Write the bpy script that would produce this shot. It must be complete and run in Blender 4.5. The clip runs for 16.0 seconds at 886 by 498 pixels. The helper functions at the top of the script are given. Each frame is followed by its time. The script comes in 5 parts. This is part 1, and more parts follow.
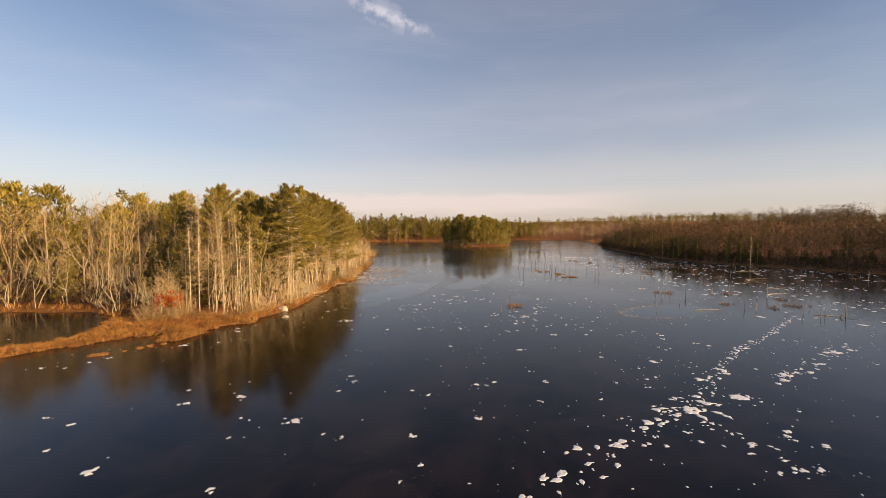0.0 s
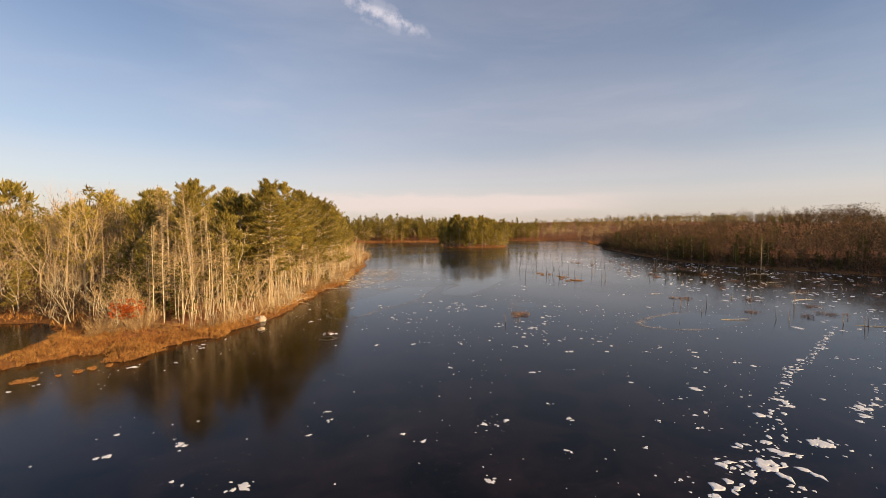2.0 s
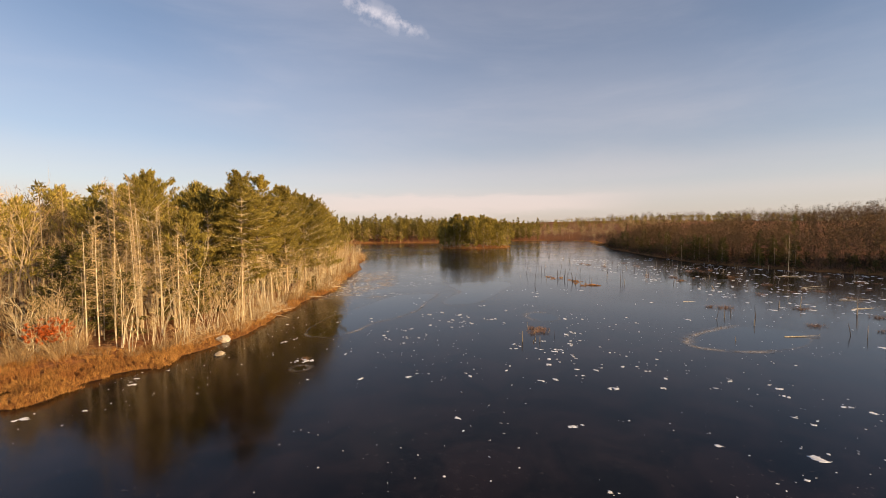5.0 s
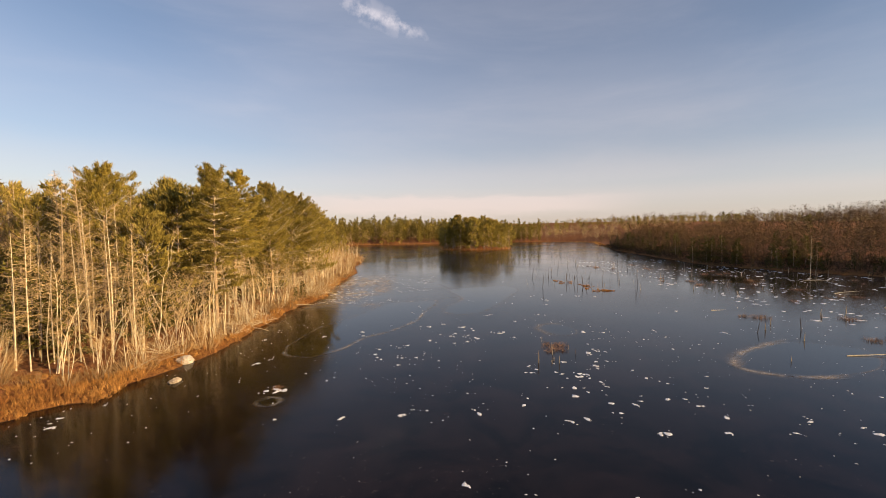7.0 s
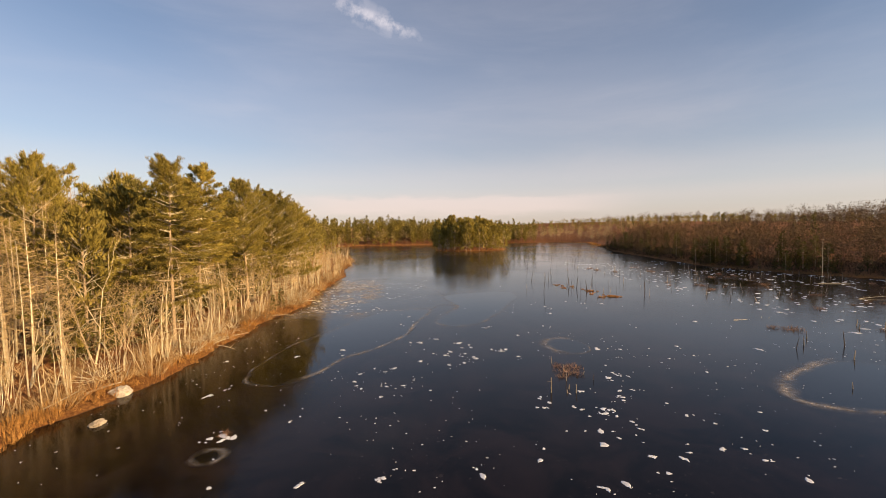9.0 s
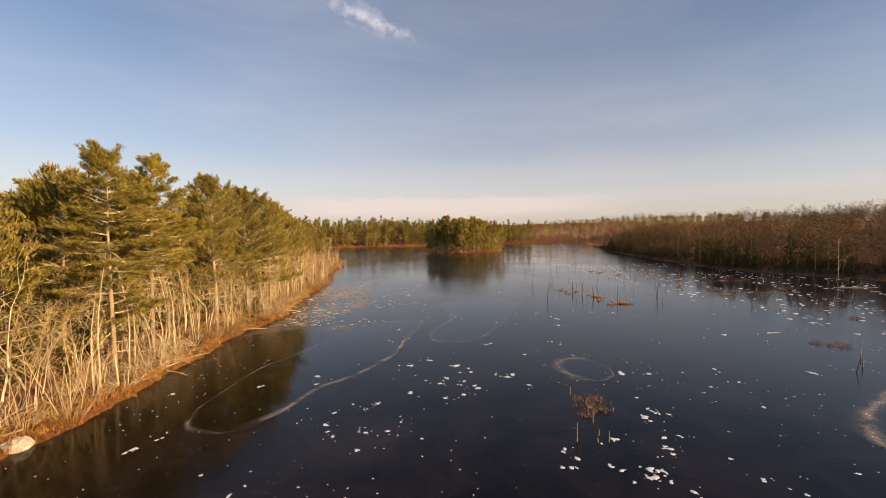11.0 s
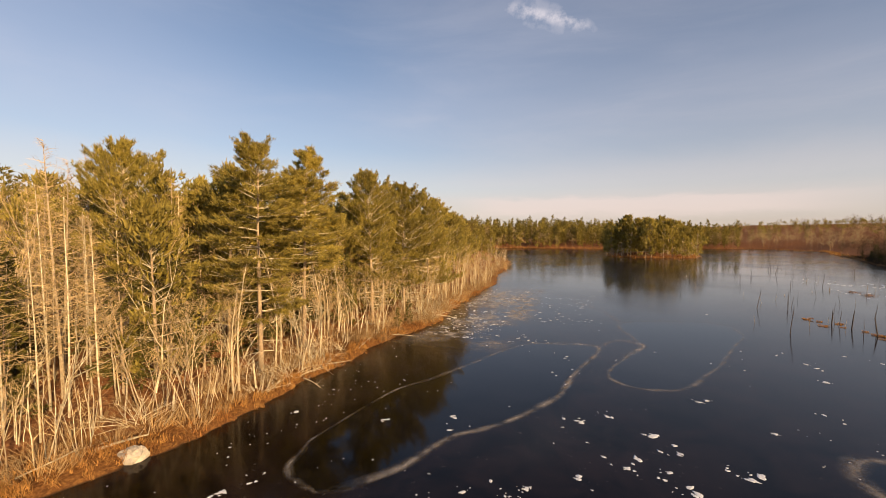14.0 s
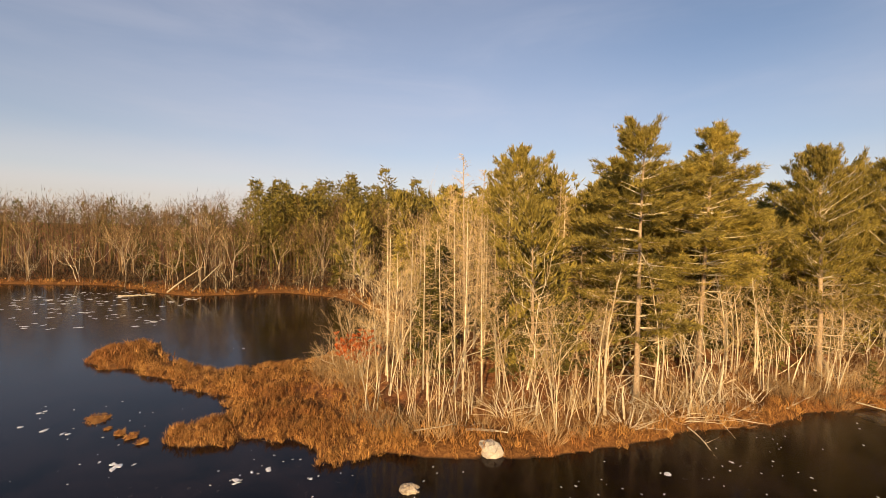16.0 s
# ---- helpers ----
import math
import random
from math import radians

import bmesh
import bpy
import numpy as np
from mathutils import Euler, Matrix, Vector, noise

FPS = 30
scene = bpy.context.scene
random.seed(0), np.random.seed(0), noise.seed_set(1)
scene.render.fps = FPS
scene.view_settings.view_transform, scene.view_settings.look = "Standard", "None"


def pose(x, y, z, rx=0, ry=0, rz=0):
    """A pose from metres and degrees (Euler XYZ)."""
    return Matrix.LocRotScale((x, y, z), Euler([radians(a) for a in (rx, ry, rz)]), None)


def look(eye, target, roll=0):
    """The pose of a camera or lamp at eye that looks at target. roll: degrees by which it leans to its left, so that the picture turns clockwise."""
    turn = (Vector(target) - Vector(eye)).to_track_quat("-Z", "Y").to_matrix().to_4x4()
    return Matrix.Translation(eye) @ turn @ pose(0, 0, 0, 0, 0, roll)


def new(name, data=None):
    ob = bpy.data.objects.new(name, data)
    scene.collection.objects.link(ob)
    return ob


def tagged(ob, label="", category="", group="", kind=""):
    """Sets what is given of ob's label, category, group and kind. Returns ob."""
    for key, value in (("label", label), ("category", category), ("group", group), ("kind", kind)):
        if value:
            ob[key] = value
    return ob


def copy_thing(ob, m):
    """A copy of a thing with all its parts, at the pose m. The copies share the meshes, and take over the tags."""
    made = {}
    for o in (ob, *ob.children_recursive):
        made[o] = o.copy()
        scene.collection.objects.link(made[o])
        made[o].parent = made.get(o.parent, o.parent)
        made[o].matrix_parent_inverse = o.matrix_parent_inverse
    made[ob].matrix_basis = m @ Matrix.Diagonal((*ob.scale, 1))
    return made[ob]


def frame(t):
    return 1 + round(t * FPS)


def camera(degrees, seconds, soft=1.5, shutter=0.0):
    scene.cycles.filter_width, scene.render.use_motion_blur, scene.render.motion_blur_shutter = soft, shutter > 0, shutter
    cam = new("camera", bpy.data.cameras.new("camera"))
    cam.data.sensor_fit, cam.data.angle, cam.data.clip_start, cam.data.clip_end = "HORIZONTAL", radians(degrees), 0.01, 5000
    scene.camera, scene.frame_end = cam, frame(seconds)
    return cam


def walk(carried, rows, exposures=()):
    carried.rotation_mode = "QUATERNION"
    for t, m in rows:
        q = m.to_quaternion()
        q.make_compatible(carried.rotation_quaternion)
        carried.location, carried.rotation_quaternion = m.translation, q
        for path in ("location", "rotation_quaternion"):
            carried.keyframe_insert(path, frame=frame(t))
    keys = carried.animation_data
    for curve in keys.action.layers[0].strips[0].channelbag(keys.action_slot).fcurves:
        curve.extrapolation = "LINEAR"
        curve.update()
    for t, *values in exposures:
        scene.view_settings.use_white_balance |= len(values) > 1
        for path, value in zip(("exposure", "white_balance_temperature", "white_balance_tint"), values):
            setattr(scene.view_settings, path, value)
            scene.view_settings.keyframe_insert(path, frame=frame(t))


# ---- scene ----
# ---------------------------------------------------------------- camera: a drone flies level, 12 m over a frozen pond
cam = camera(93.6, 16.0, soft=0.9)
PATH = [
    (0, (0.011, 0.097, 11.99), (0.018, 2.095, 11.898), -0.1),
    (0.5, (0.001, 1.723, 12.03), (0.025, 3.721, 11.94), -0.05),
    (1, (-0.049, 3.416, 12.04), (-0.024, 5.414, 11.949), -0.05),
    (1.5, (-0.105, 5.09, 11.99), (-0.08, 7.088, 11.899), -0.05),
    (2, (-0.128, 6.74, 11.935), (-0.103, 8.738, 11.846), -0.1),
    (2.5, (-0.136, 8.375, 11.905), (-0.111, 10.373, 11.815), -0.15),
    (3, (-0.16, 10.0, 11.885), (-0.134, 11.998, 11.795), -0.2),
    (3.5, (-0.2, 11.63, 11.875), (-0.171, 13.628, 11.786), -0.25),
    (4, (-0.23, 13.256, 11.875), (-0.201, 15.254, 11.786), -0.3),
    (6.5, (-0.338, 21.86, 11.79), (-0.312, 23.858, 11.708), -0.45),
    (7, (-0.33, 23.55, 11.81), (-0.302, 25.548, 11.729), -0.5),
    (7.5, (-0.304, 25.225, 11.842), (-0.274, 27.223, 11.762), -0.5),
    (8, (-0.255, 26.88, 11.881), (-0.219, 28.878, 11.802), -0.5),
    (8.5, (-0.17, 28.515, 11.93), (-0.122, 30.513, 11.851), -0.55),
    (9, (-0.11, 30.12, 11.985), (-0.053, 32.117, 11.906), -0.6),
    (11.5, (0.086, 38.751, 12.2), (0.178, 40.747, 12.127), -0.6),
    (12, (-0.06, 40.31, 12.246), (0.036, 42.307, 12.177), -0.45),
    (12.5, (-0.15, 42.03, 12.25), (-0.083, 44.028, 12.183), -0.3),
    (13, (-0.21, 43.85, 12.215), (-0.322, 45.846, 12.147), -0.2),
    (13.5, (-0.25, 45.55, 12.185), (-0.614, 47.515, 12.113), -0.05),
    (14, (-0.38, 47.1, 12.13), (-1.088, 48.968, 12.058), 0.25),
    (14.5, (-0.84, 48.7, 12.05), (-1.916, 50.384, 11.976), 0.45),
    (15, (-1.52, 50.4, 11.972), (-2.944, 51.803, 11.902), 0.75),
    (15.5, (-2.29, 51.8, 11.95), (-4.0, 52.834, 11.878), 1.1),
    (16, (-3.1, 52.62, 11.94), (-5.016, 53.188, 11.861), 1.4),
]
walk(cam, [(t, look(eye, target, roll)) for t, eye, target, roll in PATH], [(0, 0.66, 7050, 17), (12.5, 0.66, 7050, 17), (14.5, 0.6, 7050, 17), (16, 0.62, 7050, 17)])

# ---------------------------------------------------------------- sky and sun
SUN_AZIMUTH, SUN_ELEVATION = 119.0, 15.0      # degrees from +y towards +x, and above the horizon
world = bpy.data.worlds.new("winter_sky")
scene.world = world
world.use_nodes = True


def wire(tree, kind, **values):
    n = tree.nodes.new(kind)
    for key, value in values.items():
        n.inputs[key.replace("_", " ")].default_value = value
    return n


def maths(tree, op, a, b=None, clamp=False):
    n = tree.nodes.new("ShaderNodeMath")
    n.operation, n.use_clamp = op, clamp
    for i, v in enumerate((a, b)):
        if v is None:
            continue
        if isinstance(v, (int, float)):
            n.inputs[i].default_value = v
        else:
            tree.links.new(v, n.inputs[i])
    return n.outputs[0]


def ramp(tree, value, stops, ease="EASE"):
    n = tree.nodes.new("ShaderNodeValToRGB")
    n.color_ramp.interpolation = ease
    while len(n.color_ramp.elements) < len(stops):
        n.color_ramp.elements.new(0.5)
    for e, (at, colour) in zip(n.color_ramp.elements, stops):
        e.position = at
        e.color = (*colour, 1) if not isinstance(colour, (int, float)) else (colour, colour, colour, 1)
    tree.links.new(value, n.inputs[0])
    return n.outputs[0]


def blend(tree, factor, a, b, mode="MIX"):
    n = tree.nodes.new("ShaderNodeMix")
    n.data_type, n.blend_type = "RGBA", mode
    for socket, v in ((n.inputs[0], factor), (n.inputs[6], a), (n.inputs[7], b)):
        if isinstance(v, (int, float)):
            socket.default_value = v
        elif isinstance(v, tuple):
            socket.default_value = (*v, 1)
        else:
            tree.links.new(v, socket)
    return n.outputs[2]


def noise_of(tree, vector, scale, detail=4.0, rough=0.55, distortion=0.0):
    n = wire(tree, "ShaderNodeTexNoise", Scale=scale, Detail=detail, Roughness=rough, Distortion=distortion)
    if vector is not None:
        tree.links.new(vector, n.inputs["Vector"])
    return n.outputs[0]


def build_sky():
    tree = world.node_tree
    tree.nodes.clear()
    sky = tree.nodes.new("ShaderNodeTexSky")
    sky.sky_type, sky.sun_disc = "NISHITA", False
    sky.sun_elevation, sky.sun_rotation = radians(SUN_ELEVATION), radians(SUN_AZIMUTH)
    sky.air_density, sky.dust_density, sky.ozone_density = 1.0, 0.3, 3.0
    where = tree.nodes.new("ShaderNodeTexCoord").outputs["Generated"]
    split = tree.nodes.new("ShaderNodeSeparateXYZ")
    tree.links.new(where, split.inputs[0])
    x, y, z = split.outputs
    # thin veils of high cloud, drawn out along the horizon
    stretch = wire(tree, "ShaderNodeMapping")
    stretch.inputs["Scale"].default_value = (1.0, 1.0, 4.5)
    tree.links.new(where, stretch.inputs[0])
    veil = ramp(tree, noise_of(tree, stretch.outputs[0], 1.6, 6, 0.6, 0.4), [(0.4, 0.0), (0.8, 0.22)])
    low = ramp(tree, z, [(0.0, 0.7), (0.07, 0.62), (0.11, 0.42), (0.2, 0.2), (0.4, 0.06), (0.7, 0.0)])
    amount = maths(tree, "ADD", low, maths(tree, "MULTIPLY", veil, ramp(tree, z, [(0.0, 0.3), (0.3, 0.45), (0.7, 0.1)])), True)
    # two broad thin sheets of cirrus: one over the cove, a fainter one added ahead to brighten mid-sky
    for towards, start, full, most in (((-0.97, 0.1, 0.2), 0.72, 0.99, 0.12), ((0.05, 0.93, 0.36), 0.8, 0.97, 0.08)):
        dot = tree.nodes.new("ShaderNodeVectorMath")
        dot.operation = "DOT_PRODUCT"
        tree.links.new(where, dot.inputs[0])
        dot.inputs[1].default_value = towards
        fray = ramp(tree, noise_of(tree, stretch.outputs[0], 1.3, 5, 0.5, 0.5), [(0.3, 0.6), (0.65, 1.0)])
        sheet = maths(tree, "MULTIPLY", ramp(tree, dot.outputs["Value"], [(start, 0.0), (full, most)]), fray)
        amount = maths(tree, "ADD", amount, sheet, True)
    # one curled wisp high up ahead
    ahead = maths(tree, "MAXIMUM", y, 0.05)
    u, v = maths(tree, "DIVIDE", x, ahead), maths(tree, "DIVIDE", z, ahead)
    curl = noise_of(tree, where, 9.0, 5, 0.6)
    slope = maths(tree, "ADD", maths(tree, "MULTIPLY", maths(tree, "ADD", u, 0.115), -0.42), 0.5)
    off = maths(tree, "ABSOLUTE", maths(tree, "SUBTRACT", maths(tree, "ADD", v, maths(tree, "MULTIPLY", maths(tree, "SUBTRACT", curl, 0.5), 0.05)), slope))
    along = maths(tree, "ABSOLUTE", maths(tree, "ADD", u, 0.125))
    wisp = maths(tree, "MULTIPLY", ramp(tree, off, [(0.0, 1.0), (0.026, 0.4), (0.06, 0.0)]), ramp(tree, along, [(0.04, 1.0), (0.15, 0.0)]))
    wisp = maths(tree, "MULTIPLY", wisp, ramp(tree, noise_of(tree, where, 22.0, 4, 0.6), [(0.32, 0.1), (0.65, 0.9)]))
    amount = maths(tree, "MAXIMUM", amount, maths(tree, "MULTIPLY", wisp, 0.7))
    # a low bank of pale pink cloud ahead, broken along its top
    ragged = maths(tree, "ADD", z, maths(tree, "MULTIPLY", maths(tree, "SUBTRACT", noise_of(tree, stretch.outputs[0], 5.0, 5, 0.6), 0.5), 0.05))
    u_from = ramp(tree, maths(tree, "ADD", maths(tree, "MULTIPLY", u, 0.5), 0.5), [(0.3, 0.0), (0.4, 1.0), (0.62, 0.9), (0.78, 0.0)])
    bank = maths(tree, "MULTIPLY", ramp(tree, ragged, [(0.03, 0.0), (0.055, 1.0), (0.075, 0.9), (0.09, 0.0)]), u_from)
    cloud = ramp(tree, z, [(0.0, (4.9, 4.3, 4.0)), (0.12, (6.2, 5.7, 5.6)), (0.45, (8.2, 8.0, 8.4))])
    colour = blend(tree, amount, sky.outputs[0], cloud)
    colour = blend(tree, maths(tree, "MULTIPLY", bank, 0.55), colour, (6.9, 6.0, 5.7))
    back = wire(tree, "ShaderNodeBackground", Strength=SKY_STRENGTH)
    tree.links.new(colour, back.inputs[0])
    out = tree.nodes.new("ShaderNodeOutputWorld")
    tree.links.new(back.outputs[0], out.inputs[0])


SKY_STRENGTH = 0.083
build_sky()
sun_data = bpy.data.lights.new("sun", "SUN")
sun_data.energy, sun_data.angle, sun_data.color = 5.0, radians(0.6), (1.0, 0.71, 0.355)
sun = new("sun", sun_data)
a, e = radians(SUN_AZIMUTH), radians(SUN_ELEVATION)
sun.matrix_world = look((0, 0, 0), (-math.sin(a) * math.cos(e), -math.cos(a) * math.cos(e), -math.sin(e)))
sun.location = (60, -60, 60)


# ---------------------------------------------------------------- materials
def surface(name, dark, light, scale=3.0, rough=0.85, bump=0.3, bump_scale=None, fine=6.0, vary=0.25, island=0.0, third=None, through_light=0.0):
    """A matt natural surface: two colours mixed by broad and fine noise, varied by object and by loose piece."""
    m = bpy.data.materials.new(name)
    m.use_nodes = True
    tree = m.node_tree
    shader = tree.nodes["Principled BSDF"]
    where = tree.nodes.new("ShaderNodeTexCoord").outputs["Object"]
    broad, grain = noise_of(tree, where, scale, 3), noise_of(tree, where, scale * fine, 4, 0.65)
    mixed = maths(tree, "ADD", maths(tree, "MULTIPLY", broad, 0.6), maths(tree, "MULTIPLY", grain, 0.5))
    colour = blend(tree, ramp(tree, mixed, [(0.35, 0.0), (0.72, 1.0)]), dark, light)
    if third:
        colour = blend(tree, ramp(tree, noise_of(tree, where, scale * 0.37, 3), [(0.5, 0.0), (0.62, 0.8)]), colour, third)
    value = maths(tree, "ADD", maths(tree, "MULTIPLY", tree.nodes.new("ShaderNodeObjectInfo").outputs["Random"], vary), 1 - vary / 2)
    if island:
        loose = tree.nodes.new("ShaderNodeNewGeometry").outputs["Random Per Island"]
        value = maths(tree, "MULTIPLY", value, maths(tree, "ADD", maths(tree, "MULTIPLY", loose, island), 1 - island / 2))
    scaled = tree.nodes.new("ShaderNodeVectorMath")
    scaled.operation = "SCALE"
    tree.links.new(colour, scaled.inputs[0])
    tree.links.new(value, scaled.inputs["Scale"])
    tree.links.new(scaled.outputs[0], shader.inputs["Base Color"])
    shader.inputs["Roughness"].default_value = rough
    shader.inputs["Specular IOR Level"].default_value = 0.25
    if bump:
        b = wire(tree, "ShaderNodeBump", Strength=bump, Distance=0.05)
        tree.links.new(noise_of(tree, where, bump_scale or scale * fine, 5, 0.65), b.inputs["Height"])
        tree.links.new(b.outputs[0], shader.inputs["Normal"])
    if through_light:
        leaf = wire(tree, "ShaderNodeBsdfTranslucent")
        tree.links.new(scaled.outputs[0], leaf.inputs[0])
        both = wire(tree, "ShaderNodeMixShader")
        both.inputs[0].default_value = through_light
        tree.links.new(shader.outputs[0], both.inputs[1])
        tree.links.new(leaf.outputs[0], both.inputs[2])
        tree.links.new(both.outputs[0], tree.nodes["Material Output"].inputs["Surface"])
    return m


PINE_NEEDLES = surface("pine_needles", (0.165, 0.145, 0.033), (0.46, 0.365, 0.087), 1.2, 0.7, 0, vary=0.5, island=0.7, third=(0.28, 0.225, 0.065), through_light=0.36)
HEMLOCK_NEEDLES = surface("hemlock_needles", (0.06, 0.058, 0.013), (0.155, 0.13, 0.03), 1.2, 0.7, 0, vary=0.5, island=0.6, through_light=0.2)
# darker copy of the pine needles, the back woods' shade put into its colour
SHADED_NEEDLES = surface("shaded_pine_needles", (0.1, 0.09, 0.021), (0.27, 0.215, 0.05), 1.2, 0.7, 0, vary=0.5, island=0.7, through_light=0.25)
PINE_BARK = surface("pine_bark", (0.24, 0.17, 0.11), (0.48, 0.37, 0.25), 5.0, 0.9, 0.6, vary=0.3)
PALE_BARK = surface("pale_bark", (0.32, 0.27, 0.18), (0.72, 0.64, 0.47), 4.0, 0.85, 0.4, vary=0.6, island=0.4)
GREY_BARK = surface("grey_bark", (0.24, 0.18, 0.115), (0.52, 0.42, 0.29), 4.0, 0.9, 0.4, vary=0.4, island=0.3)
TWIGS = surface("twigs", (0.29, 0.2, 0.1), (0.6, 0.45, 0.25), 2.0, 0.9, 0, vary=0.35, island=0.5)
BRUSH_TWIGS = surface("brush_twigs", (0.22, 0.135, 0.065), (0.5, 0.35, 0.18), 1.5, 0.9, 0, vary=0.5, island=0.6)
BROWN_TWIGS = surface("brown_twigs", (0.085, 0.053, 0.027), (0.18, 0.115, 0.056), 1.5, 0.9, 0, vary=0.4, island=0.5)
DEAD_WOOD = surface("dead_wood", (0.19, 0.15, 0.105), (0.48, 0.4, 0.3), 6.0, 0.9, 0.6, vary=0.5)
DARK_WOOD = surface("wet_dark_wood", (0.03, 0.022, 0.018), (0.1, 0.075, 0.055), 6.0, 0.8, 0.6, vary=0.5)
# near-black brown: the shade under dense trees is put into this colour
SHADE_THICKET = surface("thicket", (0.035, 0.024, 0.016), (0.1, 0.066, 0.036), 1.5, 0.9, 0, vary=0.3, island=0.6)
MARSH_GRASS = surface("marsh_grass", (0.25, 0.106, 0.033), (0.56, 0.31, 0.098), 0.5, 0.85, 0, vary=0.2, island=0.9, third=(0.34, 0.15, 0.048), through_light=0.2)
DRY_SEDGE = surface("dry_sedge", (0.15, 0.08, 0.045), (0.33, 0.2, 0.115), 0.8, 0.9, 0, vary=0.4, island=0.6)
RUSTY_LEAVES = surface("rusty_leaves", (0.36, 0.075, 0.018), (0.62, 0.17, 0.042), 2.0, 0.75, 0, vary=0.2, island=0.6, through_light=0.25)
FIELDSTONE = surface("weathered_fieldstone", (0.16, 0.12, 0.085), (0.52, 0.46, 0.37), 3.0, 0.85, 0.8, 9.0, vary=0.2)
GRANITE = surface("pale_granite", (0.3, 0.27, 0.23), (0.56, 0.51, 0.43), 1.6, 0.85, 0.8, 9.0, vary=0.2)
SNOW = surface("old_snow", (0.74, 0.77, 0.82), (0.9, 0.93, 0.96), 3.0, 0.6, 0.4, 14.0, vary=0.15)


def ground_material():
    m = bpy.data.materials.new("leaf_litter_and_sedge")
    m.use_nodes = True
    tree = m.node_tree
    shader = tree.nodes["Principled BSDF"]
    where = tree.nodes.new("ShaderNodeTexCoord").outputs["Object"]
    litter = blend(tree, ramp(tree, noise_of(tree, where, 2.4, 6, 0.7), [(0.35, 0.0), (0.7, 1.0)]), (0.16, 0.066, 0.03), (0.42, 0.19, 0.08))
    sedge = blend(tree, ramp(tree, noise_of(tree, where, 5.0, 5, 0.7), [(0.35, 0.0), (0.7, 1.0)]), (0.15, 0.065, 0.024), (0.36, 0.175, 0.055))
    height = tree.nodes.new("ShaderNodeSeparateXYZ")
    tree.links.new(where, height.inputs[0])
    rise = maths(tree, "ADD", height.outputs[2], maths(tree, "MULTIPLY", noise_of(tree, where, 0.4, 4), 0.8))
    colour = blend(tree, ramp(tree, rise, [(0.75, 0.0), (1.0, 1.0)]), sedge, litter)
    mud = ramp(tree, height.outputs[2], [(0.0, 1.0), (0.06, 0.0)])
    tree.links.new(blend(tree, mud, colour, (0.05, 0.03, 0.018)), shader.inputs["Base Color"])
    shader.inputs["Roughness"].default_value = 0.95
    shader.inputs["Specular IOR Level"].default_value = 0.1
    b = wire(tree, "ShaderNodeBump", Strength=0.8, Distance=0.15)
    tree.links.new(noise_of(tree, where, 3.5, 7, 0.7), b.inputs["Height"])
    tree.links.new(b.outputs[0], shader.inputs["Normal"])
    return m


def ice_material(name, base, rough, frost, gloss=0.42):
    """Thin black ice: dark water below, a smooth skin that mirrors the sky softly, a breath of frost in drifts."""
    m = bpy.data.materials.new(name)
    m.use_nodes = True
    tree = m.node_tree
    shader = tree.nodes["Principled BSDF"]
    where = tree.nodes.new("ShaderNodeTexCoord").outputs["Object"]
    drift = noise_of(tree, where, 0.035, 5, 0.6, 0.6)
    specks = noise_of(tree, where, 1.3, 6, 0.7)
    amount = maths(tree, "MULTIPLY", ramp(tree, drift, [(0.45, 0.0), (0.72, 1.0)]), ramp(tree, specks, [(0.42, 0.25), (0.7, 1.0)]))
    murk = blend(tree, ramp(tree, noise_of(tree, where, 0.22, 6, 0.65, 0.8), [(0.32, 0.0), (0.7, 1.0)]), tuple(c * 0.2 for c in base), tuple(c * 2.0 for c in base))
    dust = maths(tree, "MULTIPLY", ramp(tree, noise_of(tree, where, 2.6, 3, 0.6), [(0.62, 0.0), (0.72, 1.0)]), ramp(tree, noise_of(tree, where, 0.09, 4), [(0.4, 0.0), (0.65, 1.0)]))
    murk = blend(tree, maths(tree, "MULTIPLY", dust, frost * 2.0), murk, (0.32, 0.3, 0.3))
    tree.links.new(blend(tree, maths(tree, "MULTIPLY", amount, frost), murk, (0.3, 0.29, 0.3)), shader.inputs["Base Color"])
    tree.links.new(ramp(tree, maths(tree, "ADD", drift, maths(tree, "MULTIPLY", specks, 0.25)), [(0.4, rough * 0.8), (0.85, rough * 1.5)]), shader.inputs["Roughness"])
    shader.inputs["IOR"].default_value = 1.31
    shader.inputs["Specular IOR Level"].default_value = gloss
    b = wire(tree, "ShaderNodeBump", Strength=0.05, Distance=0.02)
    tree.links.new(noise_of(tree, where, 0.9, 5, 0.6), b.inputs["Height"])
    tree.links.new(b.outputs[0], shader.inputs["Normal"])
    return m


def frost_material():
    """White rime with ragged, thinning edges."""
    m = bpy.data.materials.new("rime")
    m.use_nodes = True
    tree = m.node_tree
    shader = tree.nodes["Principled BSDF"]
    where = tree.nodes.new("ShaderNodeTexCoord").outputs["Object"]
    shader.inputs["Base Color"].default_value = (0.62, 0.56, 0.5, 1)
    shader.inputs["Roughness"].default_value = 0.8
    edge = tree.nodes.new("ShaderNodeAttribute")
    edge.attribute_name = "thickness"
    drift = ramp(tree, noise_of(tree, where, 0.55, 7, 0.75), [(0.38, 0.02), (0.68, 0.46)])
    tree.links.new(maths(tree, "MULTIPLY", drift, edge.outputs["Fac"]), shader.inputs["Alpha"])
    return m


GROUND = ground_material()
ICE = ice_material("black_ice", (0.008, 0.0048, 0.005), 0.115, 0.055, 0.355)
CLEAR_ICE = ice_material("clear_young_ice", (0.003, 0.003, 0.0045), 0.07, 0.0, 0.46)
RIME = frost_material()


